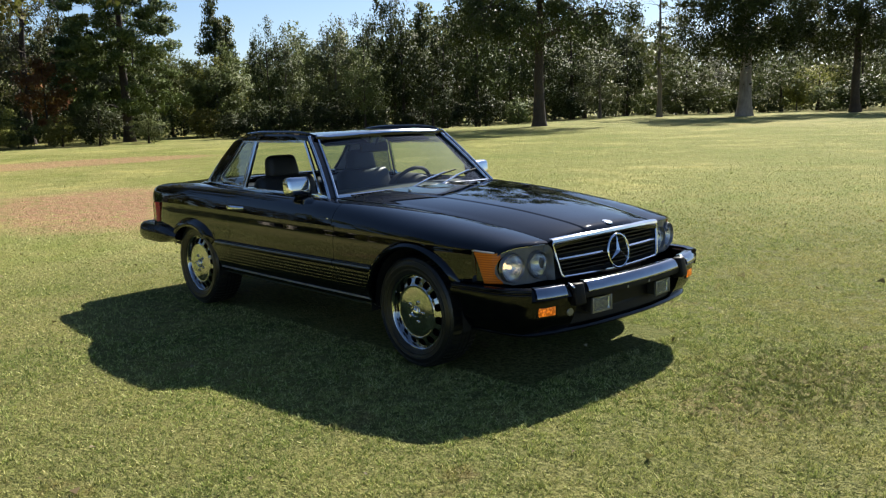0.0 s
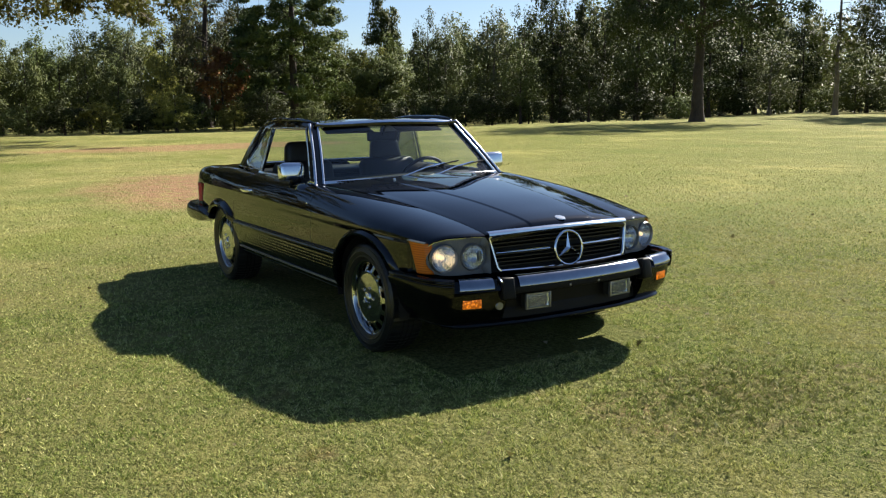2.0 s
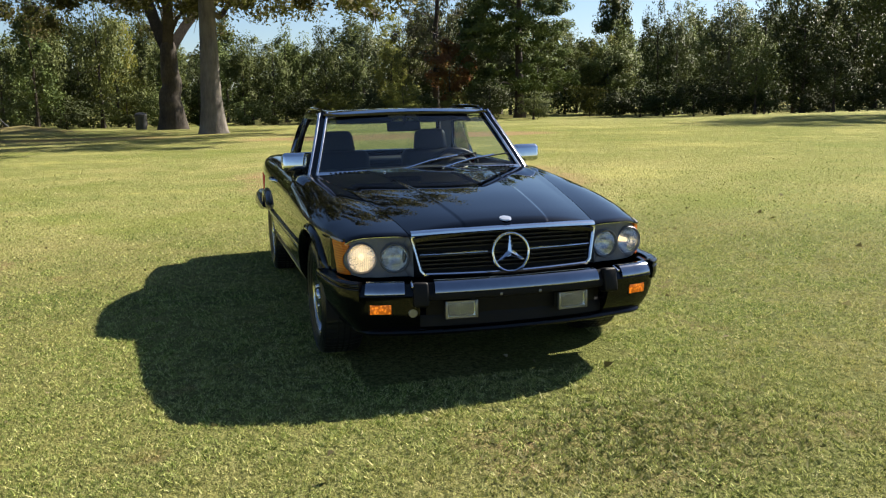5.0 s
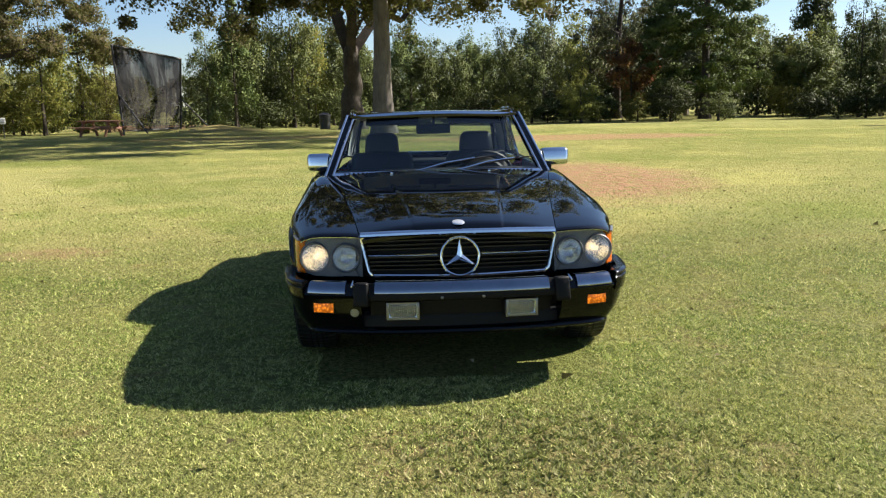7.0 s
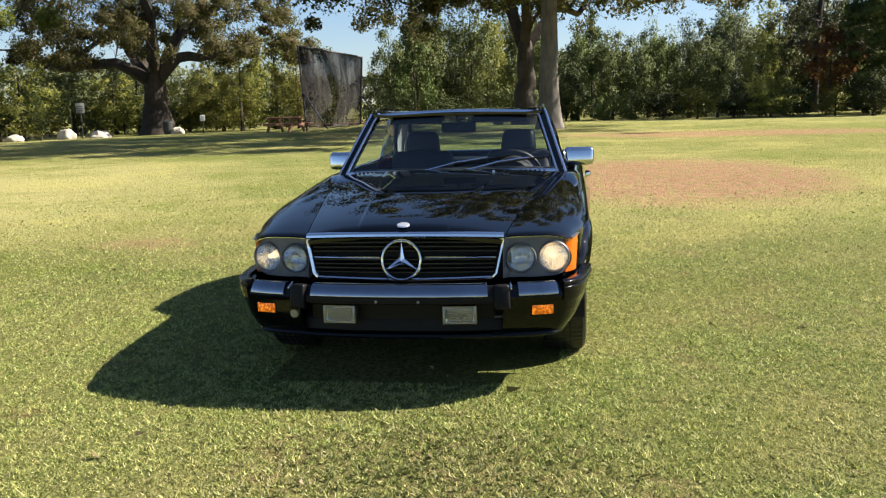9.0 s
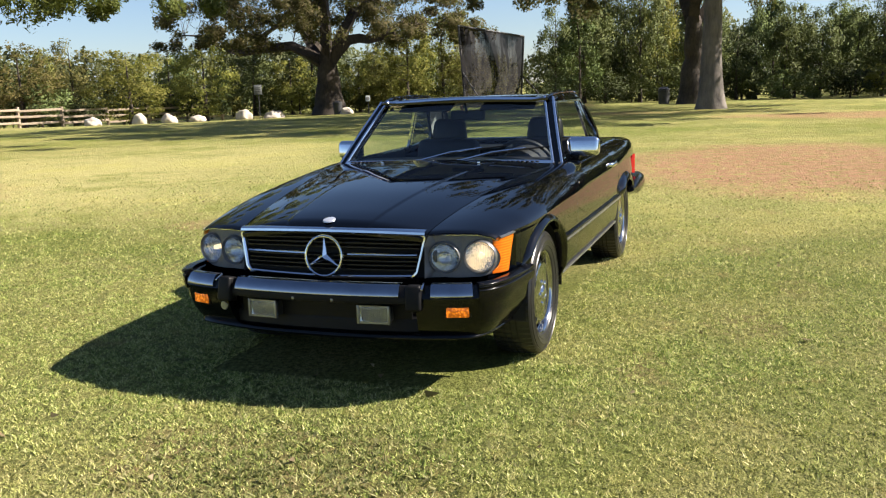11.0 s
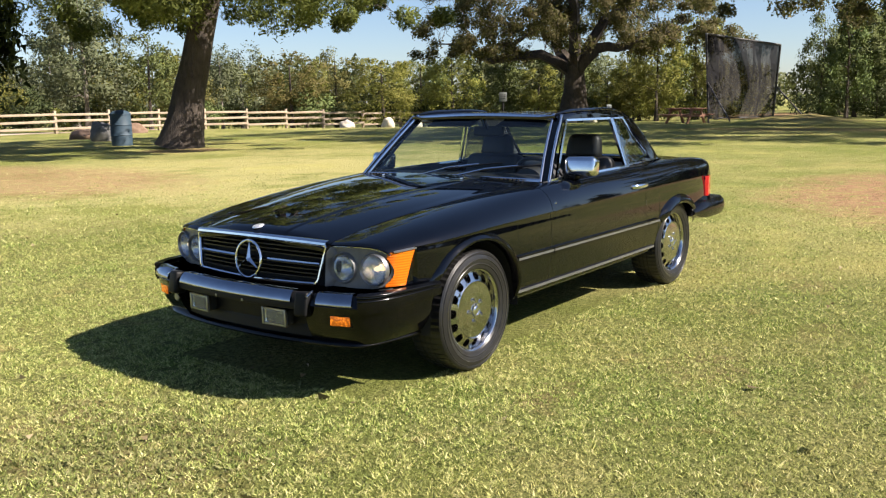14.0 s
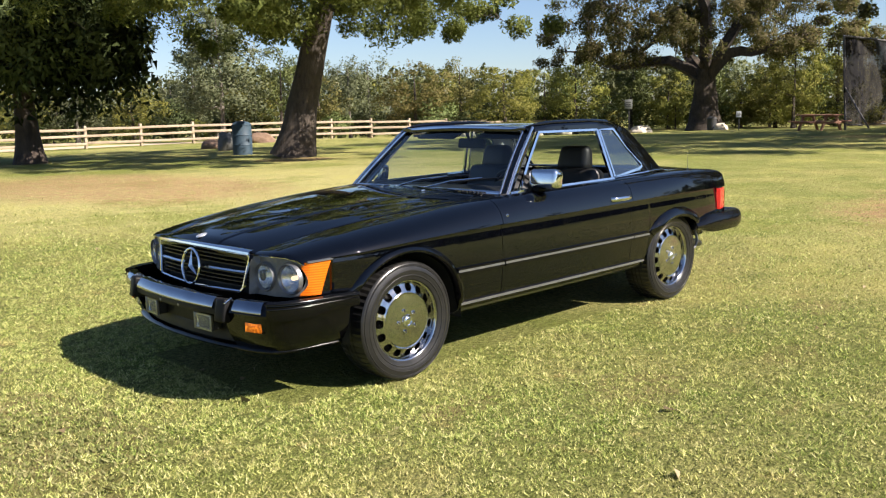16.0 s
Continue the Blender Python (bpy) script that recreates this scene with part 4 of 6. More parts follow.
# rear bumper
rp = [(-1.47, 0.858), (-1.7, 0.872), (-1.95, 0.872), (-2.10, 0.852), (-2.17, 0.785), (-2.20, 0.6), (-2.235, 0.3), (-2.245, 0.0)]
rp = spline([(x, y, 0) for x, y in rp] + [(x, -y, 0) for x, y in reversed(rp[:-1])], 5)
rows = []
for i, p in enumerate(rp):
    d = (rp[min(i + 1, len(rp) - 1)] - rp[max(i - 1, 0)]).normalized()
    o = Vector((d.y, -d.x, 0))
    thin = smooth(-1.45, -1.75, p.x)
    rows.append([tuple(p - o * u * -1 + Vector((0, 0, 0.487 + (h - 0.487) * (0.35 + 0.65 * thin)))) for u, h in ((-0.08, 0.552), (-0.01, 0.556), (0.012, 0.535), (0.022, 0.50), (0.020, 0.46), (0.0, 0.425), (-0.08, 0.415))])
v, f = grid(rows, close_v=True)
part("rear_bumper", (v, f + [list(range(7)), list(range(len(v) - 7, len(v)))[::-1]]), BUMPER, car, "black rear bumper wrapping round the corner")

part("bumper_filler", merge(box((0.30, 1.56, 0.05), (-2.06, 0, 0.525), 0.015), box((0.22, 1.50, 0.14), (-2.08, 0, 0.47), 0.02)), RUBBER, car)

# ---- cabin: windscreen, hardtop, windows ----
WB, WT = Vector((0.345, 0.690, 0.858)), Vector((-0.030, 0.556, 1.222))


def screen(u, v, out=0.0):
    """Windscreen surface: u from the cowl to the roof, v from right to left."""
    y = (WB.y + (WT.y - WB.y) * u) * v
    bow = (1 - v * v)
    x = WB.x + (WT.x - WB.x) * u + (0.085 - 0.03 * u) * bow + 0.012 * math.sin(math.pi * u) + out
    z = WB.z + (WT.z - WB.z) * u + (0.012 + 0.010 * u) * bow + out
    return (x, y, z)


part("windscreen", grid([[screen(u, v) for v in steps(-0.955, 0.955, 25)] for u in steps(0.03, 0.97, 13)]), GLASS, car, "raked curved windscreen glass")
bar = [(-0.012, -0.010), (0.012, -0.010), (0.014, 0.004), (0.006, 0.010), (-0.006, 0.010), (-0.014, 0.004)]
part("screen_top_trim", strip([screen(0.985, v, 0.006) for v in steps(-0.97, 0.97, 21)], bar, up=(0.6, 0, 0.8)), CHROME, car)
part("screen_base_trim", strip([screen(0.015, v, 0.006) for v in steps(-0.97, 0.97, 21)], bar, up=(0.6, 0, 0.8)), CHROME, car)
part("cowl", grid([[(0.50 - 0.03 * v * v - t * (0.10 - 0.09 * (1 - v * v) + 0.035 * v * v), v * 0.69, 0.868 + 0.016 * (1 - v * v) - 0.018 * math.sin(math.pi * min(1, t * 1.1)) - 0.006 * v * v) for v in steps(-1, 1, 33)] for t in steps(0, 1, 7)]), DASH, car)
for s in (-1, 1):
    # air slots in the cowl
    for k in range(15):
        y = s * (0.20 + k * 0.028)
        v = y / 0.69
        part("cowl_slat", box((0.045, 0.012, 0.007), (0.452 - 0.035 * v * v, y, 0.877 + 0.010 * (1 - v * v)), 0.002, (0, -6, 0)), RUBBER, car)
    a, b = WB + Vector((0.010, s * 0 + 0, 0)), WT
    pillar = [Vector((WB.x + (WT.x - WB.x) * u + 0.012 * math.sin(math.pi * u), s * (WB.y + (WT.y - WB.y) * u), WB.z + (WT.z - WB.z) * u)) for u in steps(-0.02, 1.02, 11)]
    side = Vector((0, s, 0))
    post = part("windscreen_pillar", strip(pillar, [(-0.026, -0.03), (0.026, -0.03), (0.032, -0.004), (0.020, 0.012), (-0.020, 0.012), (-0.032, -0.004)], up=(0.7, 0, 0.7)), PAINT, car)
    for off, w in ((Vector((0.014, -s * 0.022, 0.012)), 0.0085), (Vector((0.004, s * 0.028, 0.006)), 0.0095)):
        part("pillar_trim", tube([p + off for p in pillar], w, 10), CHROME, post, "chrome edge of the windscreen pillar")

# hardtop shell: raised side rails, slightly dished between them
rail_z = curve((-1.06, 1.196), (-0.95, 1.222), (-0.8, 1.243), (-0.6, 1.254), (-0.3, 1.254), (-0.05, 1.240), (0.02, 1.228))
rail_y = curve((-1.06, 0.545), (-0.8, 0.565), (-0.4, 0.572), (0.02, 0.560))


def roof_point(x, v):
    y = rail_y(x) * v
    bow = 0.055 * (1 - v * v) * smooth(-0.30, 0.02, x) - 0.06 * (1 - v * v) * smooth(-0.85, -1.06, x)
    dish = 0.012 * (1 - v * v) + 0.010 * smooth(0.80, 0.97, abs(v))
    return (x + bow, y, rail_z(x) - 0.008 + dish)


roof = part("hardtop", solid([[roof_point(x, v) for v in steps(-1, 1, 41)] for x in steps(-1.06, 0.01, 36)], (0, 0, -0.012)), PAINT, car, "black dished hardtop roof")
part("headlining", grid([[(p[0], p[1] * 0.97, p[2] - 0.022) for p in (roof_point(x, v) for v in steps(-1, 1, 15))] for x in steps(-1.04, -0.02, 12)]), LINER, roof, "pale headlining")
for s in (-1, 1):
    rail = [(x, s * (rail_y(x) - 0.012), rail_z(x) + 0.006) for x in steps(-0.98, -0.01, 30)]
    part("roof_rail", tube(rail, [0.004 + 0.009 * smooth(0, 0.15, i / 29) * smooth(1, 0.85, i / 29) for i in range(30)], 8), PAINT, roof, "raised glossy roof edge")
    # outer skin between roof edge and window tops
    rows = []
    for x in steps(-1.06, 0.0, 30):
        y, z = rail_y(x), rail_z(x)
        zt = min(1.206, z - 0.012)
        rows.append([(x, s * y, z - 0.004), (x, s * (y + 0.012), z - 0.016), (x, s * (y + 0.014), (z + zt) / 2 - 0.006), (x, s * (y + 0.016), zt)])
    part("roof_side", grid(rows), PAINT, roof)
    # rear pillar: slim, from roof to deck
    top = [(-0.86, 0.580, 1.206), (-0.96, 0.573, 1.206), (-1.06, 0.553, 1.192)]
    low = [(-1.145, 0.668, 0.905), (-1.30, 0.655, 0.892), (-1.42, 0.615, 0.880)]
    rows = []
    for t in steps(0, 1, 9):
        k = t ** 1.08
        row = [tuple(Vector(a) * (1 - k) + Vector(b) * k + Vector((0, 0.012 * math.sin(math.pi * t), 0))) for a, b in zip(top, low)]
        row = row + [(row[-1][0] + 0.02, row[-1][1] - 0.06, row[-1][2] + 0.004)]
        rows.append([(x, s * y, z) for x, y, z in row])
    part("rear_pillar", grid(rows), PAINT, roof)
    part("pillar_lining", grid([[(x + 0.015, y - s * 0.03, z) for x, y, z in r[:3]] for r in rows]), LINER, roof, "pale pillar lining")
    # quarter window with its chrome frame
    q = [(-0.700, 0.585, 1.198), (-0.855, 0.582, 1.198), (-0.97, 0.612, 1.075), (-1.085, 0.648, 0.962), (-1.09, 0.655, 0.935), (-1.04, 0.662, 0.920), (-0.745, 0.680, 0.886)]
    q = [(x, s * y, z) for x, y, z in q]
    mid = tuple(sum(c) / len(q) for c in zip(*q))
    pane = part("quarter_window", (q + [mid], [[i, (i + 1) % len(q), len(q)] for i in range(len(q))]), QUARTER, car, "triangular rear quarter window")
    part("window_frame", strip(q, [(-0.009, -0.006), (0.009, -0.006), (0.009, 0.007), (-0.009, 0.007)], up=(0, s, 0.2), closed=True), CHROME, pane, "chrome window frame")
    # door window, half seen through; frame of the opening
    w = [(-0.085, 0.583, 1.204), (-0.665, 0.590, 1.200), (-0.705, 0.684, 0.884), (0.235, 0.700, 0.868)]
    w = [(x, s * y, z) for x, y, z in w]
    part("door_window_frame", strip([w[3], tuple((Vector(w[3]) + Vector(w[0])) / 2 + Vector((0.006, 0, 0))), w[0]], [(-0.009, -0.006), (0.009, -0.006), (0.009, 0.007), (-0.009, 0.007)], up=(0, s, 0.2)), CHROME, car, "chrome edge of the door window")
    part("window_post", strip([w[1], w[2]], [(-0.012, -0.008), (0.012, -0.008), (0.012, 0.009), (-0.012, 0.009)], up=(0, s, 0.2)), CHROME, car, "chrome window post")
    part("window_header", strip([w[0], w[1]], [(-0.007, -0.006), (0.007, -0.006), (0.007, 0.006), (-0.007, 0.006)], up=(0, s, 0.2)), CHROME, car)
    belt = [(x, s * (edge_y(x) - 0.012), edge_z(x) + 0.004) for x in steps(-0.70, 0.33, 16)]
    part("belt_trim", strip(belt, [(-0.012, -0.006), (0.012, -0.006), (0.008, 0.007), (-0.008, 0.007)]), CHROME, car, "chrome strip along the window sill")
    # chrome drip edge round the base of the hardtop
    hem = spline([(-0.72, s * 0.700, 0.886), (-1.0, s * 0.690, 0.893), (-1.22, s * 0.672, 0.897), (-1.42, s * 0.622, 0.889)], 6)
    part("hardtop_hem", tube(hem, 0.008, 8), CHROME, roof)
    # door mirror
    mx, my, mz = (0.105, 0.798, 0.940) if s > 0 else (0.075, -0.772, 0.934)
    mirror = part("door_mirror", merge(box((0.100, 0.196 if s > 0 else 0.165, 0.116), (mx, my, mz), 0.032, (0, -8, s * 6), 1.0, 5)), CHROME, car, "chrome door mirror")
    part("mirror_glass", box((0.004, 0.130 if s > 0 else 0.100, 0.066), (mx - 0.050, my - s * 0.004, mz - 0.008), 0.001, (0, -8, s * 6)), REFLECT, mirror)
    part("mirror_foot", merge(box((0.07, 0.10, 0.03), (mx + 0.01, s * 0.732, mz - 0.048), 0.012, (s * -25, 0, 0)), box((0.08, 0.03, 0.05), (mx + 0.015, s * 0.712, mz - 0.062), 0.012)), RUBBER, mirror, "black mirror foot")
    # door handle; a dark plate stands in for the shaded recess behind it
    hx, hy = -0.565, half_width(-0.565)
    part("handle_recess", box((0.135, 0.010, 0.052), (hx, s * (hy - 0.022), 0.784), 0.004, (s * 16, 0, 0)), DARK, car)
    bow = spline([(hx + 0.098, s * (hy - 0.012), 0.770), (hx + 0.075, s * (hy + 0.012), 0.770), (hx, s * (hy + 0.018), 0.770), (hx - 0.075, s * (hy + 0.012), 0.770), (hx - 0.098, s * (hy - 0.012), 0.770)], 5)
    part("door_handle", strip(bow[::s], [(-0.006, -0.014), (0.003, -0.013), (0.007, -0.006), (0.009, 0.001), (0.007, 0.008), (0.002, 0.014), (-0.006, 0.014)]), CHROME, car, "chrome pull handle")
    part("side_marker_rear", box((0.02, 0.006, 0.02), (0.50, s * (half_width(0.50) - 0.013), 0.765), 0.002), CHROME, car)

back = [[(-1.055 - 0.215 * t - 0.05 * (1 - v * v) * (0.6 + 0.4 * t), v * (0.53 + 0.075 * t), 1.196 - 0.290 * t) for v in steps(-1, 1, 17)] for t in steps(0, 1, 7)]
rear_glass = part("rear_window", grid(back), GLASS, car, "wide wrapped rear window")
part("rear_window_trim", strip(back[0] + [r[-1] for r in back[1:]] + back[-1][::-1][1:] + [r[0] for r in back[1:-1]][::-1], [(-0.006, -0.006), (0.006, -0.006), (0.006, 0.006), (-0.006, 0.006)], up=(-0.8, 0, 0.6), closed=True), CHROME, rear_glass)

# wipers: a pivot, a thin straight arm and a dark blade along the glass
for y0, y1 in ((0.12, 0.50), (-0.14, 0.24)):
    a = Vector(screen(0.02, y0 / 0.69, 0.014)) + Vector((0.020, 0, -0.002))
    b = Vector(screen(0.20, y1 / 0.665, 0.016))
    arm = part("wiper", merge(tube([a, a * 0.5 + b * 0.5 + Vector((0.010, 0, 0.012)), b], [0.0065, 0.0055, 0.0045], 8), box((0.022, 0.026, 0.02), tuple(a), 0.006)), CHROME, car, "thin metal wiper arm")
    c = Vector(screen(0.11, (y1 - 0.24) / 0.675, 0.007))
    d = Vector(screen(0.25, (y1 + 0.14) / 0.655, 0.007))
    part("wiper_blade", tube([c + (d - c) * k + Vector((0.003, 0, 0.003)) * math.sin(math.pi * k) for k in steps(0, 1, 6)], 0.0048, 6), RUBBER, arm)
for y in (-0.30, 0.30):
    part("washer_jet", box((0.02, 0.016, 0.014), (0.62, y, 0.893), 0.004), CHROME, car)

# ---- inside ----
part("dashboard", grid([[(0.36 - 0.06 * v * v - t * 0.42, v * 0.66, 0.842 + 0.03 * math.sin(math.pi * t) - 0.24 * smooth(0.72, 1, t) + 0.014 * (1 - v * v)) for v in steps(-1, 1, 17)] for t in steps(0, 1, 13)]), DASH, car)
part("instrument_hood", moved(lathe([(0.0, 0.0), (0.13, 0.0), (0.15, -0.10), (0.15, -0.25)], 24, "x"), pose(0.01, 0.36, 0.78)), DASH, car)
wheel = [(0, 0.19 * math.cos(a), 0.19 * math.sin(a)) for a in steps(0, 2 * math.pi, 41)[:-1]]
m = pose(-0.16, 0.36, 0.80, 0, 28, 0)
part("steering_wheel", moved(merge(tube(wheel, 0.014, 8, closed=True), box((0.04, 0.15, 0.11), (0.02, 0, 0), 0.02), tube([(0, -0.18, 0), (0.02, 0, 0), (0, 0.18, 0)], 0.018, 8), tube([(0, 0, -0.18), (0.02, 0, 0)], 0.018, 8)), m), LEATHER, car, "black four-spoke steering wheel")
for s in (-1, 1):
    y = s * 0.36
    cushion = box((0.52, 0.50, 0.16), (-0.36, y, 0.50), 0.05, (0, -8, 0), 1.0, 3)
    rest = box((0.15, 0.50, 0.50), (-0.665, y, 0.70), 0.05, (0, -14, 0), 0.92, 3)
    seat = part("seat", merge(cushion, rest), LEATHER, car, "black leather bucket seat")
    part("headrest", box((0.115, 0.27, 0.175), (-0.742, y, 1.005), 0.045, (0, -10, 0), 0.86, 4), LEATHER, seat, "black padded headrest")
    for d in (-0.06, 0.06):
        part("headrest_post", tube([(-0.72, y + d, 0.90), (-0.735, y + d, 0.97)], 0.006, 6), CHROME, seat)
    part("door_card", merge(grid([[(x, s * (0.70 + 0.01 * math.sin(z * 9)), z) for z in (0.30, 0.55, 0.68, 0.80, 0.872)] for x in steps(-0.70, 0.40, 6)]), box((0.5, 0.06, 0.06), (-0.15, s * 0.66, 0.66), 0.02)), LEATHER, car)
    part("sun_visor", box((0.15, 0.36, 0.012), (-0.10, s * 0.28, 1.195), 0.005, (0, 20, 0)), DASH, car)
part("centre_console", box((0.9, 0.22, 0.30), (-0.22, 0, 0.50), 0.03), DASH, car)
part("rear_shelf", merge(box((0.50, 1.26, 0.04), (-1.05, 0, 0.845), 0.015), box((0.08, 1.26, 0.42), (-0.86, 0, 0.65), 0.02)), LEATHER, car, "black carpeted shelf behind the seats")
mir = part("rear_view_mirror", box((0.035, 0.235, 0.066), (-0.10, 0.0, 1.135), 0.014, (0, -12, 0), 1.0, 3), DASH, car, "black rear-view mirror")
part("mirror_stem", tube([(-0.085, 0, 1.15), (-0.045, 0, 1.21)], 0.009, 8), DASH, mir)
part("tail_pipe", merge(tube(spline([(-1.45, 0.52, 0.30), (-1.75, 0.54, 0.33), (-1.95, 0.55, 0.30), (-2.06, 0.55, 0.27)], 4), 0.024, 12), tube(spline([(-1.72, 0.70, 0.44), (-1.73, 0.72, 0.36), (-1.69, 0.73, 0.31), (-1.62, 0.73, 0.29)], 4), 0.010, 8)), SATIN, car, "dull metal exhaust pipe and hanger")
part("antenna", tube([(-1.62, 0.70, 0.86), (-1.62, 0.70, 1.03)], 0.0022, 6), CHROME, car, "thin chrome aerial")


# ---- wheels ----
def wheel_face(sectors=15):
    """Polished disc with a ring of holes, the lip outwards along +y."""
    r0, r1, k = 0.1525, 0.2015, 5
    verts, faces = [], []

    def dome(r):
        return 0.010 + 0.012 * (1 - (r / 0.18) ** 2) + 0.0035 * math.exp(-((r - 0.150) / 0.004) ** 2) - 0.010 * smooth(0.158, 0.20, r)

    for i in range(sectors):
        a0 = 2 * math.pi * i / sectors
        da = 2 * math.pi / sectors
        frame_pts, hole_pts = [], []
        for j in range(4 * k):
            side_n, t = divmod(j, k)
            t /= k
            u, w = [(t * 2 - 1, -1), (1, t * 2 - 1), (1 - t * 2, 1), (-1, 1 - t * 2)][side_n]
            frame_pts.append((a0 + u * da / 2, (r0 + r1) / 2 + w * (r1 - r0) / 2))
            ang = math.atan2(w, u)
            hole_pts.append((a0 + 0.300 * da * math.copysign(abs(math.cos(ang)) ** 0.7, math.cos(ang)), (r0 + r1) / 2 + 0.0205 * math.copysign(abs(math.sin(ang)) ** 0.7, math.sin(ang))))
        base = len(verts)
        for ring_pts, back in ((frame_pts, 0.0), (hole_pts, 0.0), ([(a, r) for a, r in hole_pts], 0.035)):
            verts += [(r * math.cos(a), dome(r) - back, r * math.sin(a)) for a, r in ring_pts]
        n = 4 * k
        for j in range(n):
            q = (j + 1) % n
            faces.append([base + j, base + n + j, base + n + q, base + q])
            faces.append([base + n + j, base + 2 * n + j, base + 2 * n + q, base + n + q])
    disc = lathe([(r, dome(r)) for r in (0.0, 0.03, 0.06, 0.09, 0.115, 0.132, 0.141, 0.145, 0.148, 0.150, r0)], 60)
    lip = lathe([(r1, dome(r1)), (0.2035, 0.004), (0.207, 0.013), (0.211, 0.018), (0.217, 0.020), (0.221, 0.014), (0.219, -0.01), (0.205, -0.03), (0.20, -0.12)], 60)
    return merge((verts, faces), disc, lip)


FACE = wheel_face()
FACE = [(x * 0.955, y, z * 0.955) for x, y, z in FACE[0]], FACE[1]
TYRE_PROFILE = [(0.198, -0.090), (0.240, -0.109), (0.275, -0.108), (0.300, -0.098), (0.310, -0.088), (0.3155, -0.06), (0.317, 0.0), (0.3155, 0.06), (0.311, 0.086), (0.307, 0.092), (0.300, 0.0985), (0.294, 0.1015), (0.2915, 0.1005), (0.289, 0.1045), (0.286, 0.1050), (0.284, 0.1025), (0.272, 0.1065), (0.264, 0.1085), (0.262, 0.1105), (0.259, 0.1105), (0.257, 0.1080), (0.246, 0.1065), (0.238, 0.1035), (0.236, 0.1050), (0.232, 0.1050), (0.230, 0.1020), (0.220, 0.0985), (0.212, 0.0960), (0.206, 0.0900), (0.200, 0.078)]


def tyre_shape():
    n = 120
    rows = []
    for k in range(n):
        t = 2 * math.pi * k / n
        row = []
        for r, h in TYRE_PROFILE:
            cut = 0.006 if (k % 2 and (0.055 < abs(h) < 0.09) and r > 0.298) else 0.0
            row.append(((r - cut) * math.cos(t), h, (r - cut) * math.sin(t)))
        rows.append(row)
    return grid(rows, close_u=True, flip=True)


TYRE_PROFILE = [(r if r < 0.22 else 0.22 + (r - 0.22) * 0.918, h) for r, h in TYRE_PROFILE]
TYRE_SHAPE = tyre_shape()
first = None
for cx, s in ((WHEEL_X, 1), (WHEEL_X, -1), (-WHEEL_X, 1), (-WHEEL_X, -1)):
    if first is None:
        first = part("wheel", moved(FACE, pose(0, 0.07, 0)), ALLOY, car, "polished alloy wheel with a ring of fifteen holes")
        part("tyre", TYRE_SHAPE, TYRE, first, "black tyre", sharp=16)
        part("tread_groove", merge(*[lathe([(0.3094, h - 0.004), (0.3094, h + 0.004)], 60) for h in (-0.03, 0.0, 0.03)]), DARK, first)
        part("brake_disc", lathe([(0.0, 0.012), (0.192, 0.012), (0.198, -0.02)], 40), DARK, first)
        part("hub_cap", moved(lathe([(0.0, 0.013), (0.012, 0.012), (0.020, 0.009), (0.023, 0.006), (0.026, 0.010), (0.031, 0.009), (0.034, 0.0)], 32), pose(0, 0.090, 0)), CHROME, first, "small round hub cap")
        for k in range(5):
            a = math.pi / 2 + k * 2 * math.pi / 5
            part("wheel_bolt", moved(lathe([(0.0, 0.004), (0.0055, 0.004), (0.0065, 0.009), (0.0105, 0.008), (0.0125, 0.0)], 16), pose(0.056 * math.cos(a), 0.088, 0.056 * math.sin(a))), CHROME, first)
            part("bolt_socket", moved(lathe([(0.0, 0.0055), (0.0054, 0.0055), (0.0058, 0.004)], 12), pose(0.056 * math.cos(a), 0.088, 0.056 * math.sin(a))), DARK, first)
        w = first
    else:
        w = copy_thing(first, Matrix.Identity(4))
    w.matrix_basis = pose(cx, s * 0.722, 0.307, 0, 17.0 * cx * s, 0 if s > 0 else 180)


# ---- trees ----
BARK_GREY = bark("pale grey bark", (0.070, 0.060, 0.051), (0.215, 0.188, 0.160), 2.0)
BARK_BROWN = bark("brown furrowed bark", (0.014, 0.011, 0.009), (0.078, 0.060, 0.046), 3.4, 1.0, 0.35)
BARK_DARK = bark("dark bark", (0.020, 0.016, 0.013), (0.075, 0.055, 0.042), 2.6)
BARK_WHITE = bark("blotched white bark", (0.11, 0.09, 0.078), (0.36, 0.32, 0.28), 1.2, 0.4)
LEAF_OLIVE = leafy("yellow-green leaves", (0.135, 0.142, 0.034), (0.205, 0.206, 0.050), (0.28, 0.262, 0.076), 0.45)
LEAF_GREEN = leafy("mid-green leaves", (0.0527, 0.0747, 0.0264), (0.0871, 0.1135, 0.0399), (0.1378, 0.1575, 0.0587), 0.13)
LEAF_DARK = leafy("dark green leaves", (0.0158, 0.0271, 0.0113), (0.0361, 0.0518, 0.0203), (0.0661, 0.0818, 0.0346), 0.06)
LEAF_GREY = leafy("grey-green leaves", (0.0634, 0.0763, 0.0418), (0.0997, 0.117, 0.0651), (0.1511, 0.1652, 0.0982), 0.15)
LEAF_NEEDLE = leafy("pine needles", (0.0219, 0.0384, 0.0136), (0.0535, 0.0794, 0.0276), (0.1277, 0.1484, 0.0501), 0.12)
LEAF_OAK = leafy("bronze-green leaves", (0.0331, 0.0351, 0.0153), (0.0767, 0.0747, 0.0312), (0.1627, 0.135, 0.0617), 0.3)
# haze is put into the leaf colour: greyer tones for the far woods
LEAF_FAR = leafy("haze-greyed distant foliage", (0.0616, 0.0764, 0.0388), (0.0945, 0.1094, 0.0539), (0.1433, 0.1492, 0.072), 0.22)
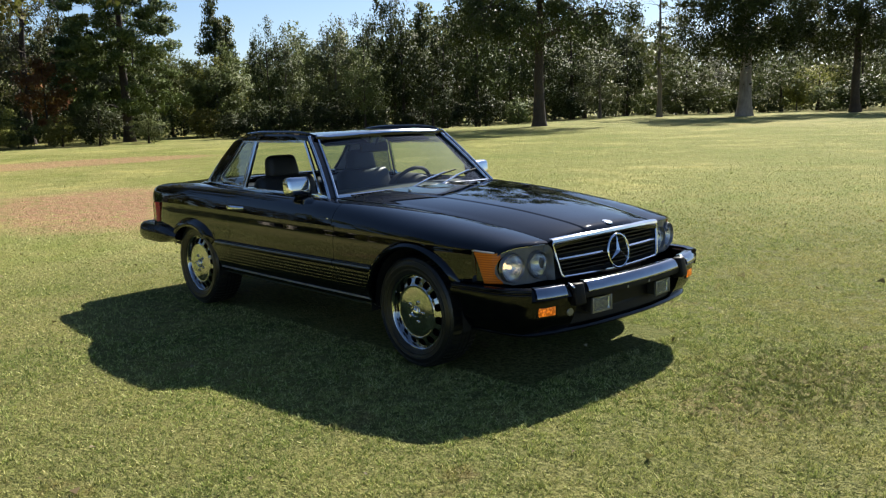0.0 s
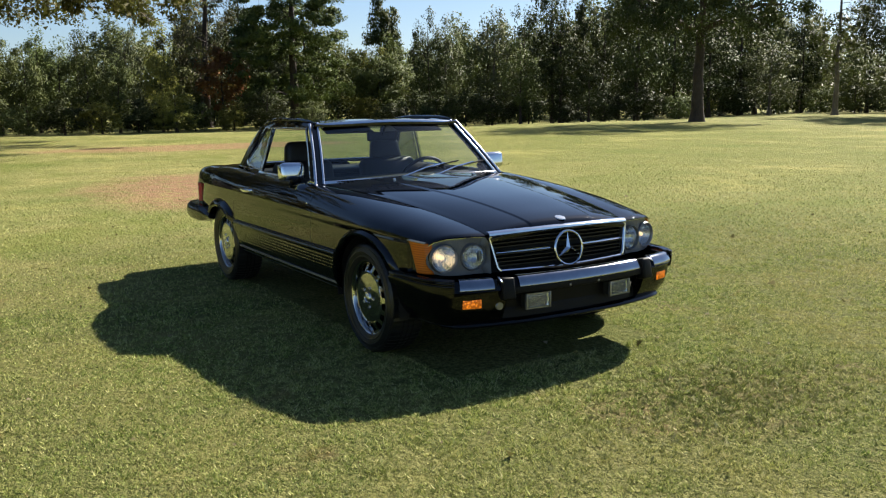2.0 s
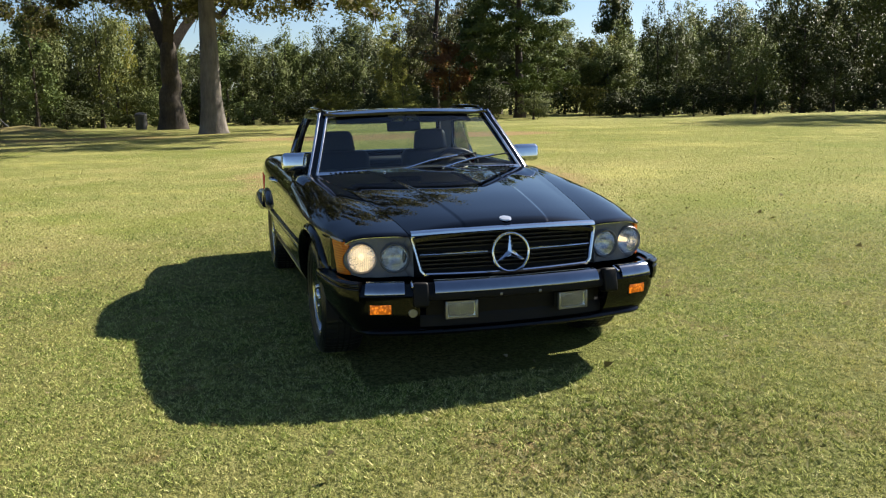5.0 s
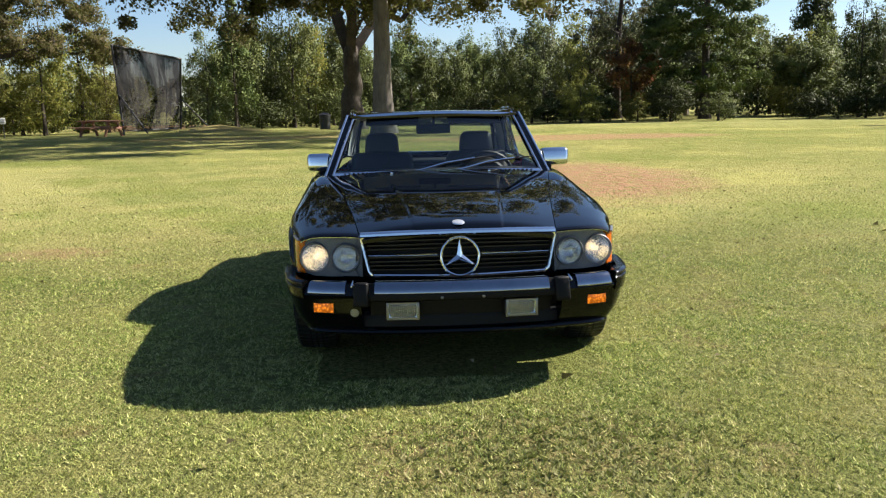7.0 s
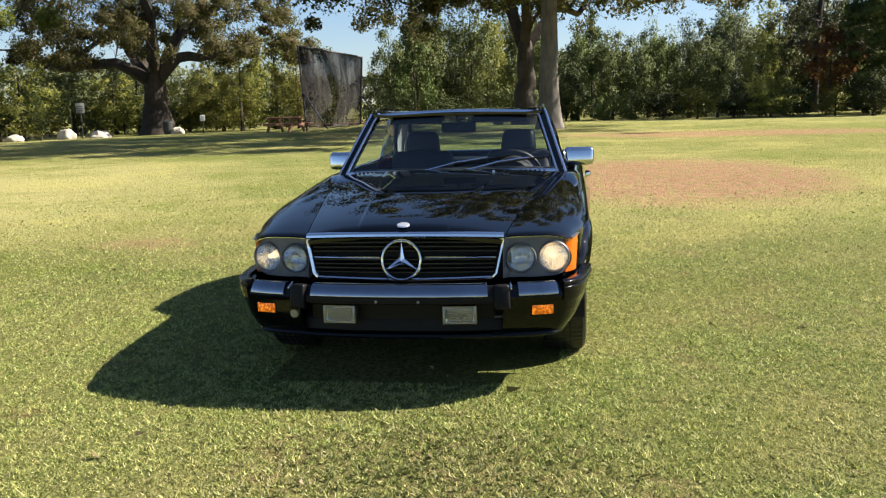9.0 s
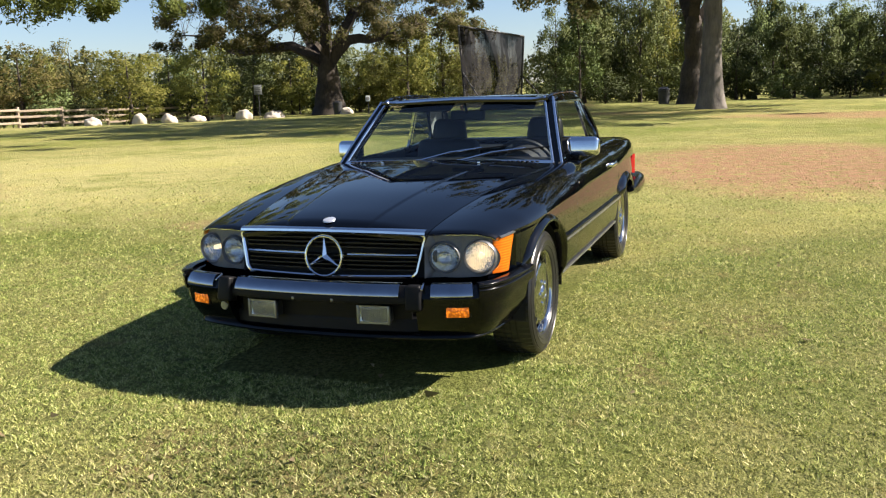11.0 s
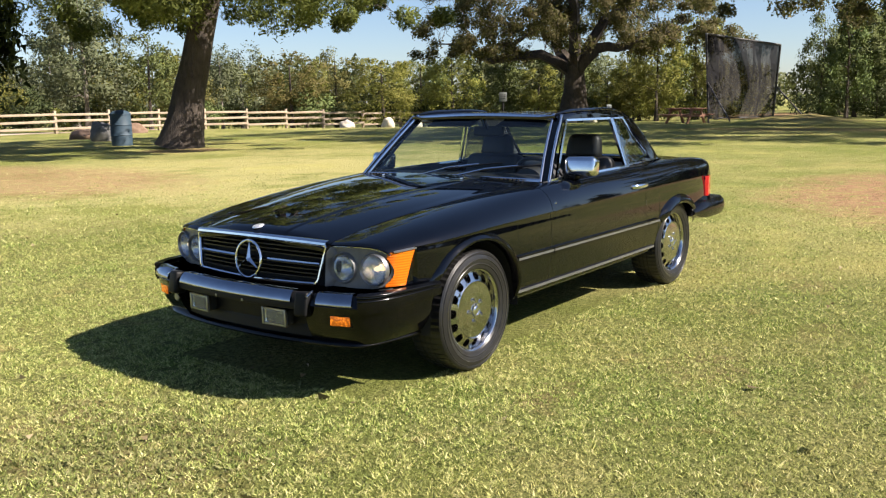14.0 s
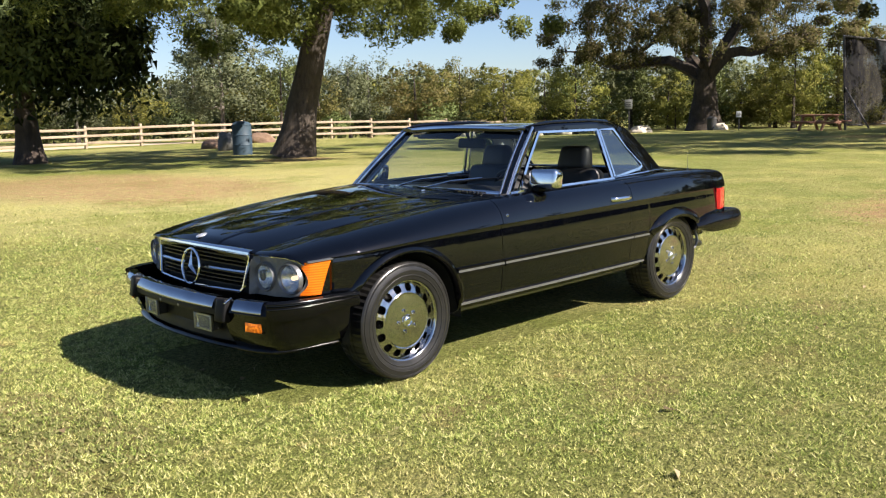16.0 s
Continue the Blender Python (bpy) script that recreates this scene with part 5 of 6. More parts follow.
LEAF_TUFT = leafy("loose pale pine needles", (0.050, 0.072, 0.016), (0.105, 0.128, 0.032), (0.19, 0.20, 0.065), 0.3)
LEAF_ASH = leafy("dry grey-brown needles", (0.050, 0.046, 0.034), (0.085, 0.078, 0.056), (0.125, 0.112, 0.080), 0.2)
LEAF_BRONZE = leafy("brown-tinged green leaves", (0.075, 0.066, 0.024), (0.125, 0.108, 0.040), (0.19, 0.165, 0.062), 0.35)
LEAF_RUST = leafy("rusty dead leaves", (0.11, 0.045, 0.022), (0.22, 0.090, 0.042), (0.30, 0.15, 0.07), 0.35)


def tree(name, label, base, height, spread, trunk, crown_from, leaf, wood, seed, clumps=60, clump_r=0.9, per=120, size=0.2,
         lean=(0.0, 0.0), shape="round", droop=0.0, limbs=14, fork=0.0, flare=1.5, hollow=0.5, squash=0.75, bare=0.0, long=1.6, far=False, twigs=0, crook=0.02):
    """A tapered trunk with limbs that reach into a crown of many leaf clumps."""
    rng = np.random.default_rng(seed)
    x0, y0 = base
    z0 = ground_z(x0, y0) - 0.06
    root = thing(name, label, "tree", (x0, y0, z0))
    sway = rng.normal(0, crook * height, (6, 2))
    stem = []
    fork_z = fork or height * 0.92
    for i, t in enumerate(steps(0, 1, 9)):
        z = fork_z * t
        stem.append((lean[0] * z + sway[min(i, 5)][0] * t * 0.6, lean[1] * z + sway[min(i, 5)][1] * t * 0.6, z))
    path = spline(stem, 1 if far else 3)
    rad = []
    for k, p in enumerate(path):
        t = p.z / fork_z
        slim = (1 - 0.35 * t) if fork else (1 - 0.88 * t)
        rad.append(trunk * slim * (1 + (flare - 1) * math.exp(-p.z / (trunk * 1.6))))
    rad[-2], rad[-1] = rad[-2] * 0.85, rad[-1] * 0.45
    shapes = [tube(path, rad, 6 if far else 12)]
    # the crown's clump centres
    mid, half = (height + crown_from) / 2, (height - crown_from) / 2
    centres = []
    while len(centres) < clumps:
        p = rng.uniform(-1, 1, 3)
        q = np.linalg.norm(p)
        if q > 1 or q < hollow * rng.uniform(0.3, 1):
            continue
        z = mid + p[2] * half
        f = (z - crown_from) / (height - crown_from)
        if shape == "cone":
            k = 1.15 * (1 - f) + 0.10
            r = math.hypot(p[0], p[1]) + 1e-6
            lim = math.sqrt(max(0.02, 1 - p[2] ** 2))
            xy = p[:2] / lim * k * spread
        elif shape == "dome":
            z = crown_from + (height - crown_from) * (abs(p[2]) ** 1.15) + rng.uniform(-0.1, 0.25)
            xy = p[:2] / math.sqrt(max(0.05, 1 - p[2] ** 2)) * spread * math.sqrt(max(0.05, 1 - abs(p[2]) ** 2.4))
        elif shape == "wide":
            xy = p[:2] * spread
            z = crown_from + (height - crown_from) * (0.35 + 0.5 * p[2] + 0.25 * (1 - (np.hypot(*p[:2])) ** 2))
        else:
            xy = p[:2] * spread
        ax = lean[0] * min(z, fork_z), lean[1] * min(z, fork_z)
        centres.append((ax[0] + xy[0], ax[1] + xy[1], z))
    centres = np.array(centres)
    # limbs: each reaches its clump from the nearest wood that is already there
    nodes = [(p, r * (0.75 if fork else 0.55)) for p, r in zip(path, rad) if p.z > min(crown_from * 0.75, fork_z * 0.8)]
    hub = Vector(path[-1]) if fork else None
    far = [((Vector(c) - hub).length if fork else math.hypot(c[0], c[1])) for c in centres]
    chosen = sorted(rng.permutation(len(centres))[:limbs], key=lambda i: far[i])
    if fork:
        outer = sorted(range(len(centres)), key=lambda i: far[i])
        outer = [i for i in outer if 0.45 * spread < far[i] < 0.8 * spread] or outer
        turns = rng.uniform(0, 6.28)
        majors = [min(outer, key=lambda i: abs((math.atan2(centres[i][1], centres[i][0]) - turns - k * 6.283 / 5 + 3.14) % 6.283 - 3.14)) for k in range(5)]
        chosen = majors + [i for i in chosen if i not in majors]
    for n, i in enumerate(chosen):
        c = Vector(centres[i])
        best = min(nodes, key=lambda q: (q[0] - c).length * (1.0 if q[0].z < c.z + 0.15 * spread else 1.6) - 2.0 * q[1]) if not (fork and n < 5) else (hub - Vector((0, 0, trunk * 1.3)), trunk * 0.8)
        s, sr = best
        size_r = max(0.018, sr * (0.72 if n < 8 else 0.55))
        gap = (c - s).length
        m1 = s + (c - s) * 0.33 + Vector((0, 0, (0.17 if fork and n < 5 else 0.12) * gap)) + Vector(rng.normal(0, 0.07, 3)) * gap
        m2 = s + (c - s) * 0.68 + Vector((0, 0, 0.10 * gap)) + Vector(rng.normal(0, 0.08, 3)) * gap
        limb = spline([s, m1, m2, c], 2 if far else 4)
        rr = [max(0.012, size_r * (1 - (0.6 if fork and n < 5 else 0.8) * k / (len(limb) - 1))) for k in range(len(limb))]
        shapes.append(tube(limb, rr, 3 if far else 7 if size_r > 0.08 else 5))
        nodes += list(zip(limb[3:], rr[3:]))[::2]
    # thin crooked twigs off the limbs
    thin = [q for q in nodes if q[1] < 0.12] or nodes
    for k in range(twigs):
        s, sr = thin[int(rng.integers(len(thin)))]
        way = Vector(rng.normal(0, 1, 3)) + Vector((s.x, s.y, 0)).normalized() * 0.7 - Vector((0, 0, 0.25))
        way = way.normalized() * rng.uniform(0.7, 2.0)
        bend = [s + way * t + Vector(rng.normal(0, 0.13, 3)) * (t > 0) for t in (0, 0.35, 0.7, 1.0)]
        shapes.append(tube(bend, [min(0.032, sr), 0.022, 0.016, 0.009], 3))
    part("trunk", merge(*shapes), wood, root)
    leafed = centres[rng.uniform(0, 1, len(centres)) >= bare]
    pts, sizes, outs = [], [], []
    for c in leafed:
        k = clump_r * rng.uniform(0.6, 1.35)
        n = int(per * rng.uniform(0.6, 1.3))
        d = rng.normal(0, 1, (n, 3))
        d *= (rng.uniform(0, 1, n) ** 0.42 / np.linalg.norm(d, axis=1))[:, None]
        d *= (0.85 + 0.25 * np.sin(d[:, :1] * 5 + k * 9) * np.cos(d[:, 1:2] * 6))
        d[:, 2] *= squash
        if droop:
            d[:, 2] -= np.abs(rng.normal(0, droop, n)) * (0.4 + np.abs(d[:, 0]))
            strand = np.round(d[:, :2] / 0.22) * 0.22
            d[:, :2] = strand + rng.normal(0, 0.035, (n, 2))
        pts.append(c + d * k)
        o = 0.7 * d / np.maximum(np.linalg.norm(d, axis=1), 0.2)[:, None] + 0.6 * (c - (lean[0] * mid, lean[1] * mid, mid * 0.8)) / spread + rng.normal(0, 0.22, (n, 3))
        o[:, 2] += 0.25
        outs.append(o / np.linalg.norm(o, axis=1)[:, None])
        sizes.append(size * rng.uniform(0.55, 1.35, n))
    pts, sizes, outs = np.concatenate(pts), np.concatenate(sizes), np.concatenate(outs)
    ok = pts[:, 2] > max(0.15, 0.4 * crown_from)
    pts, sizes, outs = pts[ok], sizes[ok], outs[ok]
    card_mesh("crown", cards(pts, sizes, rng, droop=0.5 if droop else 0.0, long=long, out=outs), leaf, root, normals=outs)
    return root


def around(az, d, cx=5.0, cy=0.0):
    return cx + d * math.cos(radians(az)), cy + d * math.sin(radians(az))


# trees that stand out
tree("tree", "tall dark spreading tree with a forked trunk on the lawn", (-32.1, 38.7), 16.5, 6.4, 0.36, 5.4, LEAF_DARK, BARK_DARK, 11, 150, 1.05, 330, 0.115, fork=6.0, crook=0.006, limbs=70, droop=0.4, shape="dome", hollow=0.2, twigs=120)
tree("tree", "slim sparse tree with thin foliage", (-36.5, 58.9), 13, 2.6, 0.22, 3.0, LEAF_GREEN, BARK_GREY, 12, 46, 0.7, 110, 0.13, limbs=26, hollow=0.2, bare=0.15, twigs=60)
tree("tree", "gum tree with a pale trunk base and hanging dark foliage", (-28.4, 57.9), 17, 5.0, 0.50, 5.4, LEAF_DARK, BARK_WHITE, 13, 150, 1.1, 320, 0.13, droop=1.0, limbs=50, shape="dome", hollow=0.2)
tree("tree", "gum tree with hanging dark foliage and a dark trunk", (-23.4, 65.7), 17, 5.6, 0.34, 5.6, LEAF_DARK, BARK_DARK, 14, 150, 1.1, 300, 0.135, droop=1.0, limbs=50, shape="dome", hollow=0.2)
tree("tree", "tall thin pine with sparse grey-brown foliage", (-72.3, 20.6), 23, 3.8, 0.33, 3.6, LEAF_ASH, BARK_DARK, 15, 130, 0.75, 130, 0.125, limbs=80, hollow=0.1, bare=0.15, squash=0.6, shape="dome", droop=0.5, twigs=150)
tree("tree", "small tree with rusty dead leaves", around(164.2, 76), 6.8, 2.2, 0.12, 1.6, LEAF_RUST, BARK_BROWN, 16, 40, 0.75, 120, 0.15, limbs=12, bare=0.1)
tree("tree", "broad dark pine with tiered foliage", (-66.1, 26.4), 20.5, 5.2, 0.40, 2.4, LEAF_NEEDLE, BARK_DARK, 17, 230, 0.95, 300, 0.125, squash=0.5, limbs=100, hollow=0.1, long=2.2, shape="dome", twigs=120)
tree("tree", "bushy bright green tree with foliage down to the grass", around(153.9, 84), 6.9, 2.9, 0.16, 0.3, LEAF_GREEN, BARK_BROWN, 18, 80, 0.95, 240, 0.12)
tree("tree", "tall tree with a straight pale grey trunk and high spreading limbs", (-33.3, -0.4), 21.0, 12.5, 0.47, 6.2, LEAF_OAK, BARK_GREY, 19, 470, 1.3, 240, 0.165, fork=6.8, limbs=140, hollow=0.25, bare=0.15, flare=1.5, squash=0.7, shape="dome", twigs=500, crook=0.004)
tree("tree", "massive old spreading tree with heavy brown limbs", (-48.0, -2.3), 19.0, 13.5, 0.66, 6.2, LEAF_OAK, BARK_BROWN, 20, 300, 1.15, 380, 0.13, fork=5.2, limbs=130, bare=0.4, hollow=0.3, squash=0.7, shape="dome", twigs=700)
tree("tree", "broad old oak with bronze-green foliage and a thick trunk", (-57.7, -31.1), 16.5, 13.0, 1.04, 5.4, LEAF_OAK, BARK_BROWN, 21, 350, 1.0, 320, 0.13, fork=5.0, crook=0.008, limbs=130, flare=1.5, bare=0.10, hollow=0.35, squash=0.7, shape="dome", twigs=500)
tree("tree", "leaning pine with a thick dark trunk and loose green tufts", (-12.5, -20.5), 14.5, 8.6, 0.52, 3.9, LEAF_TUFT, BARK_BROWN, 22, 310, 0.78, 560, 0.06, fork=7.0, crook=0.008, lean=(-0.17, 0.17), limbs=80, hollow=0.3, flare=1.6, long=3.2, squash=0.75, shape="dome")
tree("tree", "weeping tree with a dark trunk and hanging dark foliage", (-6.6, -28.0), 12.5, 4.1, 0.40, 3.7, LEAF_DARK, BARK_DARK, 23, 170, 1.05, 440, 0.14, droop=1.3, limbs=60, long=2.4, shape="dome")
tree("tree", "tall airy green tree behind the fence", around(-121.5, 74), 12.0, 3.2, 0.25, 2.5, LEAF_GREY, BARK_GREY, 26, 70, 0.9, 230, 0.13, limbs=20)
tree("tree", "light green tree with hanging boughs beside the practice net", around(189.8, 75.7), 8.6, 2.6, 0.16, 0.5, LEAF_GREEN, BARK_BROWN, 27, 80, 0.75, 180, 0.12, droop=0.9, limbs=20)

# the belt of woodland round the lawn: a few kinds, each grown anew by copying
KIND = {
    "green": tree("tree", "leafy green tree in the woodland edge", (-70, 45), 8, 2.5, 0.16, 0.3, LEAF_GREEN, BARK_BROWN, 31, 84, 0.80, 76, 0.125, far=True, limbs=7, hollow=0.3),
    "olive": tree("tree", "yellow-green rounded tree in the woodland edge", (-74, 38), 8, 3.0, 0.18, 0.3, LEAF_OLIVE, BARK_BROWN, 32, 84, 0.85, 76, 0.13, far=True, limbs=7),
    "bronze": tree("tree", "brownish green rounded tree behind the fence", (-80, 60), 8, 3.0, 0.18, 0.3, LEAF_BRONZE, BARK_BROWN, 36, 84, 0.85, 76, 0.13, far=True, limbs=7),
    "dark": tree("tree", "dark tree in the woodland edge", (-72, 52), 8, 2.4, 0.18, 0.4, LEAF_DARK, BARK_DARK, 33, 84, 0.78, 76, 0.125, far=True, limbs=7, hollow=0.25, squash=0.9),
    "grey": tree("tree", "slender grey-green tree in the woodland edge", (-78, 30), 8, 2.3, 0.15, 0.4, LEAF_GREY, BARK_GREY, 34, 84, 0.74, 76, 0.12, far=True, limbs=7, hollow=0.2, squash=0.95),
    "slender": tree("tree", "narrow upright green tree in the woodland edge", (-78, 36), 8, 1.3, 0.12, 0.2, LEAF_GREEN, BARK_BROWN, 37, 70, 0.55, 90, 0.11, far=True, limbs=7, hollow=0.1, squash=1.2),
    "cone": tree("tree", "dark pointed conifer in the woodland edge", (-78, 22), 8, 1.9, 0.15, 0.5, LEAF_NEEDLE, BARK_DARK, 35, 84, 0.58, 76, 0.115, shape="cone", far=True, limbs=7, hollow=0.1),
}
WIDE = {"green": 3.0, "olive": 3.5, "bronze": 3.5, "dark": 2.9, "grey": 2.8, "slender": 1.7, "cone": 2.3}
pick = random.Random(4)


def stand(kind, az, d, high, half):
    """One tree of a kind: bearing and distance, height and half the width of its crown."""
    x, y = around(az, d)
    w = half / WIDE[kind] * 1.12
    copy_thing(KIND[kind], Matrix.LocRotScale((x, y, ground_z(x, y) - 0.05), Euler((0, 0, pick.uniform(0, 6.28))), (w, w, high / 8 * 1.1)))


# the trees at the front of the wood, kind by kind
for az, d, high, half in ((140.6, 77.8, 10.6, 2.1), (152.8, 90.7, 11.2, 2.0), (153.7, 90.0, 13.3, 2.6), (188.5, 79.1, 9.4, 1.9), (189.9, 66.5, 9.0, 1.8), (178.5, 84.0, 9.6, 1.8)):
    stand("cone", az, d, high, half)
for az, d, high, half in ((126.9, 87.1, 8.3, 1.8), (130.6, 83.3, 9.3, 3.4), (134.7, 81.5, 10.4, 2.6), (137.2, 71.6, 11.7, 2.9), (139.3, 76.5, 9.0, 2.5), (140.4, 66.5, 4.1, 1.6), (142.1, 72.6, 8.5, 2.7), (142.6, 75.9, 12.3, 2.3),
                          (144.3, 82.6, 9.7, 2.5), (150.8, 76.3, 9.1, 1.8), (161.7, 67.0, 2.9, 1.9), (162.8, 85.1, 12.0, 2.2), (171.7, 75.4, 5.8, 1.9), (187.3, 79.9, 9.2, 2.3), (132.6, 76.0, 7.0, 2.6), (180.4, 72.0, 5.2, 1.8)):
    stand("dark", az, d, high, half)
for az, d, high, half in ((149.1, 82.2, 8.4, 1.4), (173.8, 77.3, 6.8, 1.6), (174.9, 79.1, 7.7, 1.5), (177.6, 73.3, 6.2, 1.4), (183.6, 79.4, 9.1, 1.6), (170.6, 72.5, 5.4, 1.3), (179.3, 74.0, 7.2, 1.4), (181.8, 76.0, 7.0, 1.5)):
    stand("slender", az, d, high, half)
for az, d, high, half in ((121.3, 86.9, 5.0, 2.3), (128.9, 77.2, 6.1, 2.6), (146.5, 74.1, 9.2, 2.5), (149.6, 78.7, 9.1, 2.3), (165.3, 83.2, 11.2, 2.7), (169.8, 83.0, 8.9, 2.4), (228.2, 67.5, 6.1, 2.6), (229.4, 64.0, 5.3, 2.0), (237.3, 54.5, 7.7, 3.0), (239.6, 66.9, 5.3, 2.3), (246.7, 60.6, 3.9, 2.5), (191.0, 88.0, 7.0, 2.4)):
    stand("grey", az, d, high, half)
for az, d, high, half in ((112.8, 84.6, 5.7, 2.5), (117.5, 80.7, 4.7, 2.4), (123.3, 81.0, 5.2, 2.6), (144.9, 68.0, 6.3, 1.7), (146.9, 74.6, 8.2, 2.5), (158.8, 68.0, 2.1, 1.6), (167.3, 79.4, 7.2, 2.1), (172.3, 73.1, 7.5, 1.9), (175.7, 75.3, 6.4, 1.6), (177.1, 75.2, 7.0, 2.0),
                          (186.2, 71.4, 9.8, 2.3), (191.6, 73.1, 7.5, 1.8), (207.5, 79.7, 7.0, 3.0), (211.3, 78.0, 6.0, 3.0), (233.7, 58.5, 5.9, 2.1), (182.6, 82.0, 8.6, 2.2)):
    stand("green", az, d, high, half)
for az, d, high, half in ((115.3, 82.7, 3.8, 2.8), (163.8, 68.5, 2.2, 1.2), (167.4, 67.4, 2.9, 2.0), (168.1, 71.0, 5.6, 1.5), (185.2, 75.2, 8.2, 2.0), (199.0, 76.0, 8.2, 3.1), (201.2, 71.2, 6.6, 2.6), (202.4, 75.2, 4.0, 2.6), (204.5, 77.0, 4.2, 2.4), (214.1, 61.6, 4.8, 2.3), (216.3, 64.0, 4.6, 2.1), (218.6, 57.4, 4.4, 2.8), (243.4, 62.8, 4.1, 2.6), (249.8, 60.5, 3.9, 2.2), (208.9, 77.0, 4.6, 2.4), (235.6, 62.0, 4.2, 2.3)):
    stand("olive", az, d, high, half)
for az, d, high, half in ((222.0, 65.8, 5.5, 2.7), (224.8, 61.1, 5.0, 3.0), (231.4, 63.0, 4.6, 2.4), (197.6, 74.0, 6.0, 2.2)):
    stand("bronze", az, d, high, half)

# the rows behind them
skyline = curve((95, 3.4), (108, 3.0), (121, 3.0), (127, 5.8), (136, 7.4), (142, 6.8), (146, 5.6), (150, 5.4), (154, 4.6), (158, 6.6), (164, 6.6), (169, 5.6), (175, 5.0), (180, 5.2), (186, 5.4), (191, 4.2), (194, 2.4), (200, 3.4), (208, 3.4), (214, 3.4), (220, 3.5), (226, 3.9), (232, 4.3), (238, 4.3), (242, 3.6), (247, 2.9), (256, 2.6), (270, 2.6))
az = 97.0
while az < 268:
    d = 91 + pick.uniform(-4, 4)
    high = (d * math.tan(radians(skyline(az))) + 1.6) * pick.uniform(0.72, 1.0) * (0.86 if az > 213 else 1.0)
    odds = (3, 0.6, 4, 2, 0.6, 0.3) if az < 136 else (2, 0.2, 6, 1.5, 1, 1.8) if az < 150 else (3, 1, 2, 2.5, 3, 0.8) if az < 195 else (2, 4, 0.3, 2.5, 0.3, 0.2)
    if not 192.6 < az < 195.6:
        stand(pick.choices(("green", "olive", "dark", "grey", "slender", "cone"), odds)[0], az, d, high, min(3.4, high * pick.uniform(0.24, 0.36)))
    az += 2.5 * pick.uniform(0.75, 1.25)

# shrubs at the feet of the woodland
shrubs = [
    tree("shrub", "dense green shrub at the woodland edge", (-66, 40), 3, 1.5, 0.06, 0.0, LEAF_GREEN, BARK_BROWN, 41, 40, 0.6, 80, 0.115, limbs=5, far=True),
    tree("shrub", "yellow-green rounded shrub by the woodland", (-68, 34), 3, 1.6, 0.06, 0.0, LEAF_OLIVE, BARK_BROWN, 42, 40, 0.6, 80, 0.115, limbs=5, far=True),
    tree("shrub", "dark shrub at the woodland edge", (-64, 47), 3, 1.5, 0.06, 0.0, LEAF_DARK, BARK_DARK, 43, 40, 0.6, 80, 0.115, limbs=5, far=True),
]
for k in shrubs:
    k["category"] = "shrub"
az = 98.0
while az < 268:
    d = pick.uniform(77, 82) if az < 133 else pick.uniform(68, 74) if az < 196 else pick.uniform(75, 79) if az < 213 else pick.uniform(60, 66)
    if not (160 < az < 161.2 or 155 < az < 156.2 or 192.8 < az < 195.4):
        x, y = around(az, d)
        # past bearing 213 extra dark shrubs stand in for deep shade under the trees
        k = pick.choices(shrubs, (4, 1.5, 1) if az < 133 else (2, 0.2, 6) if az < 150 else (3, 1.2, 3) if az < 195 else (2, 4, 0.8) if az < 213 else (2, 1.2, 4.5))[0]
        h = pick.uniform(0.55, 1.05)
        w = h * pick.uniform(1.0, 1.5)
        copy_thing(k, Matrix.LocRotScale((x, y, ground_z(x, y) - 0.05), Euler((0, 0, pick.uniform(0, 6.28))), (w, w, h)))
    az += pick.uniform(1.5, 2.6)


def leaf_mass(name, label, category, leaf, seed, rows, step, top_at, wide_at, share, low, high, gaps=()):
    """Foliage far off that nobody could count: rounded masses of leaves in rows round the park."""
    rng = np.random.default_rng(seed)
    pts, sizes, outs = [], [], []
    az = 96.0
    while az < 270:
        for d in rows:
            a, dd = az + rng.uniform(-0.6, 0.6), d + rng.uniform(-3, 3)
            if any(g0 < a < g1 for g0, g1 in gaps):
                continue
            x, y = around(a, dd)
            top, wide = top_at(a, dd) * rng.uniform(0.72, 1.02), rng.uniform(*wide_at)
            n = int(share * top * wide)
            u = rng.normal(0, 1, (n, 3))
            u /= np.linalg.norm(u, axis=1)[:, None]
            u *= rng.uniform(0.55, 1.0, n)[:, None] ** 0.5 * (0.9 + 0.14 * np.sin(u[:, :1] * 7 + az) * np.cos(u[:, 2:] * 6))
            pts.append(np.array((x, y, ground_z(x, y) + top * 0.5)) + u * np.array((wide, wide, top * 0.54)))
            outs.append(u + rng.normal(0, 0.2, (n, 3)))
            sizes.append(rng.uniform(low, high, n))
        az += step * rng.uniform(0.75, 1.25)
    pts, sizes, outs = np.concatenate(pts), np.concatenate(sizes), np.concatenate(outs)
    outs /= np.linalg.norm(outs, axis=1)[:, None]
    mass = card_mesh(name, cards(pts, sizes, rng, long=1.3, out=outs), leaf, normals=outs)
    return tagged(mass, label, category, kind="stuff")


leaf_mass("far_woods", "dense green woodland closing the far side of the park, hazed by its leaf colour", "woodland", LEAF_FAR, 77, (101.0, 113.0), 1.35, lambda a, d: d * math.tan(radians(skyline(a) if a > 160 else max(skyline(a), 5.0))) * (0.80 if 143 < a < 192 else 0.97) + 1.4, (1.8, 3.2), 34, 0.26, 0.5, ((193.0, 195.2),))
leaf_mass("undergrowth", "dark tangled undergrowth beneath the woodland trees", "undergrowth", LEAF_DARK, 78, (84.0,), 0.95, lambda a, d: 2.6 if a < 195 else 2.2, (1.3, 2.0), 62, 0.14, 0.28, ((155.2, 156.0), (160.2, 161.0), (192.8, 195.4)))


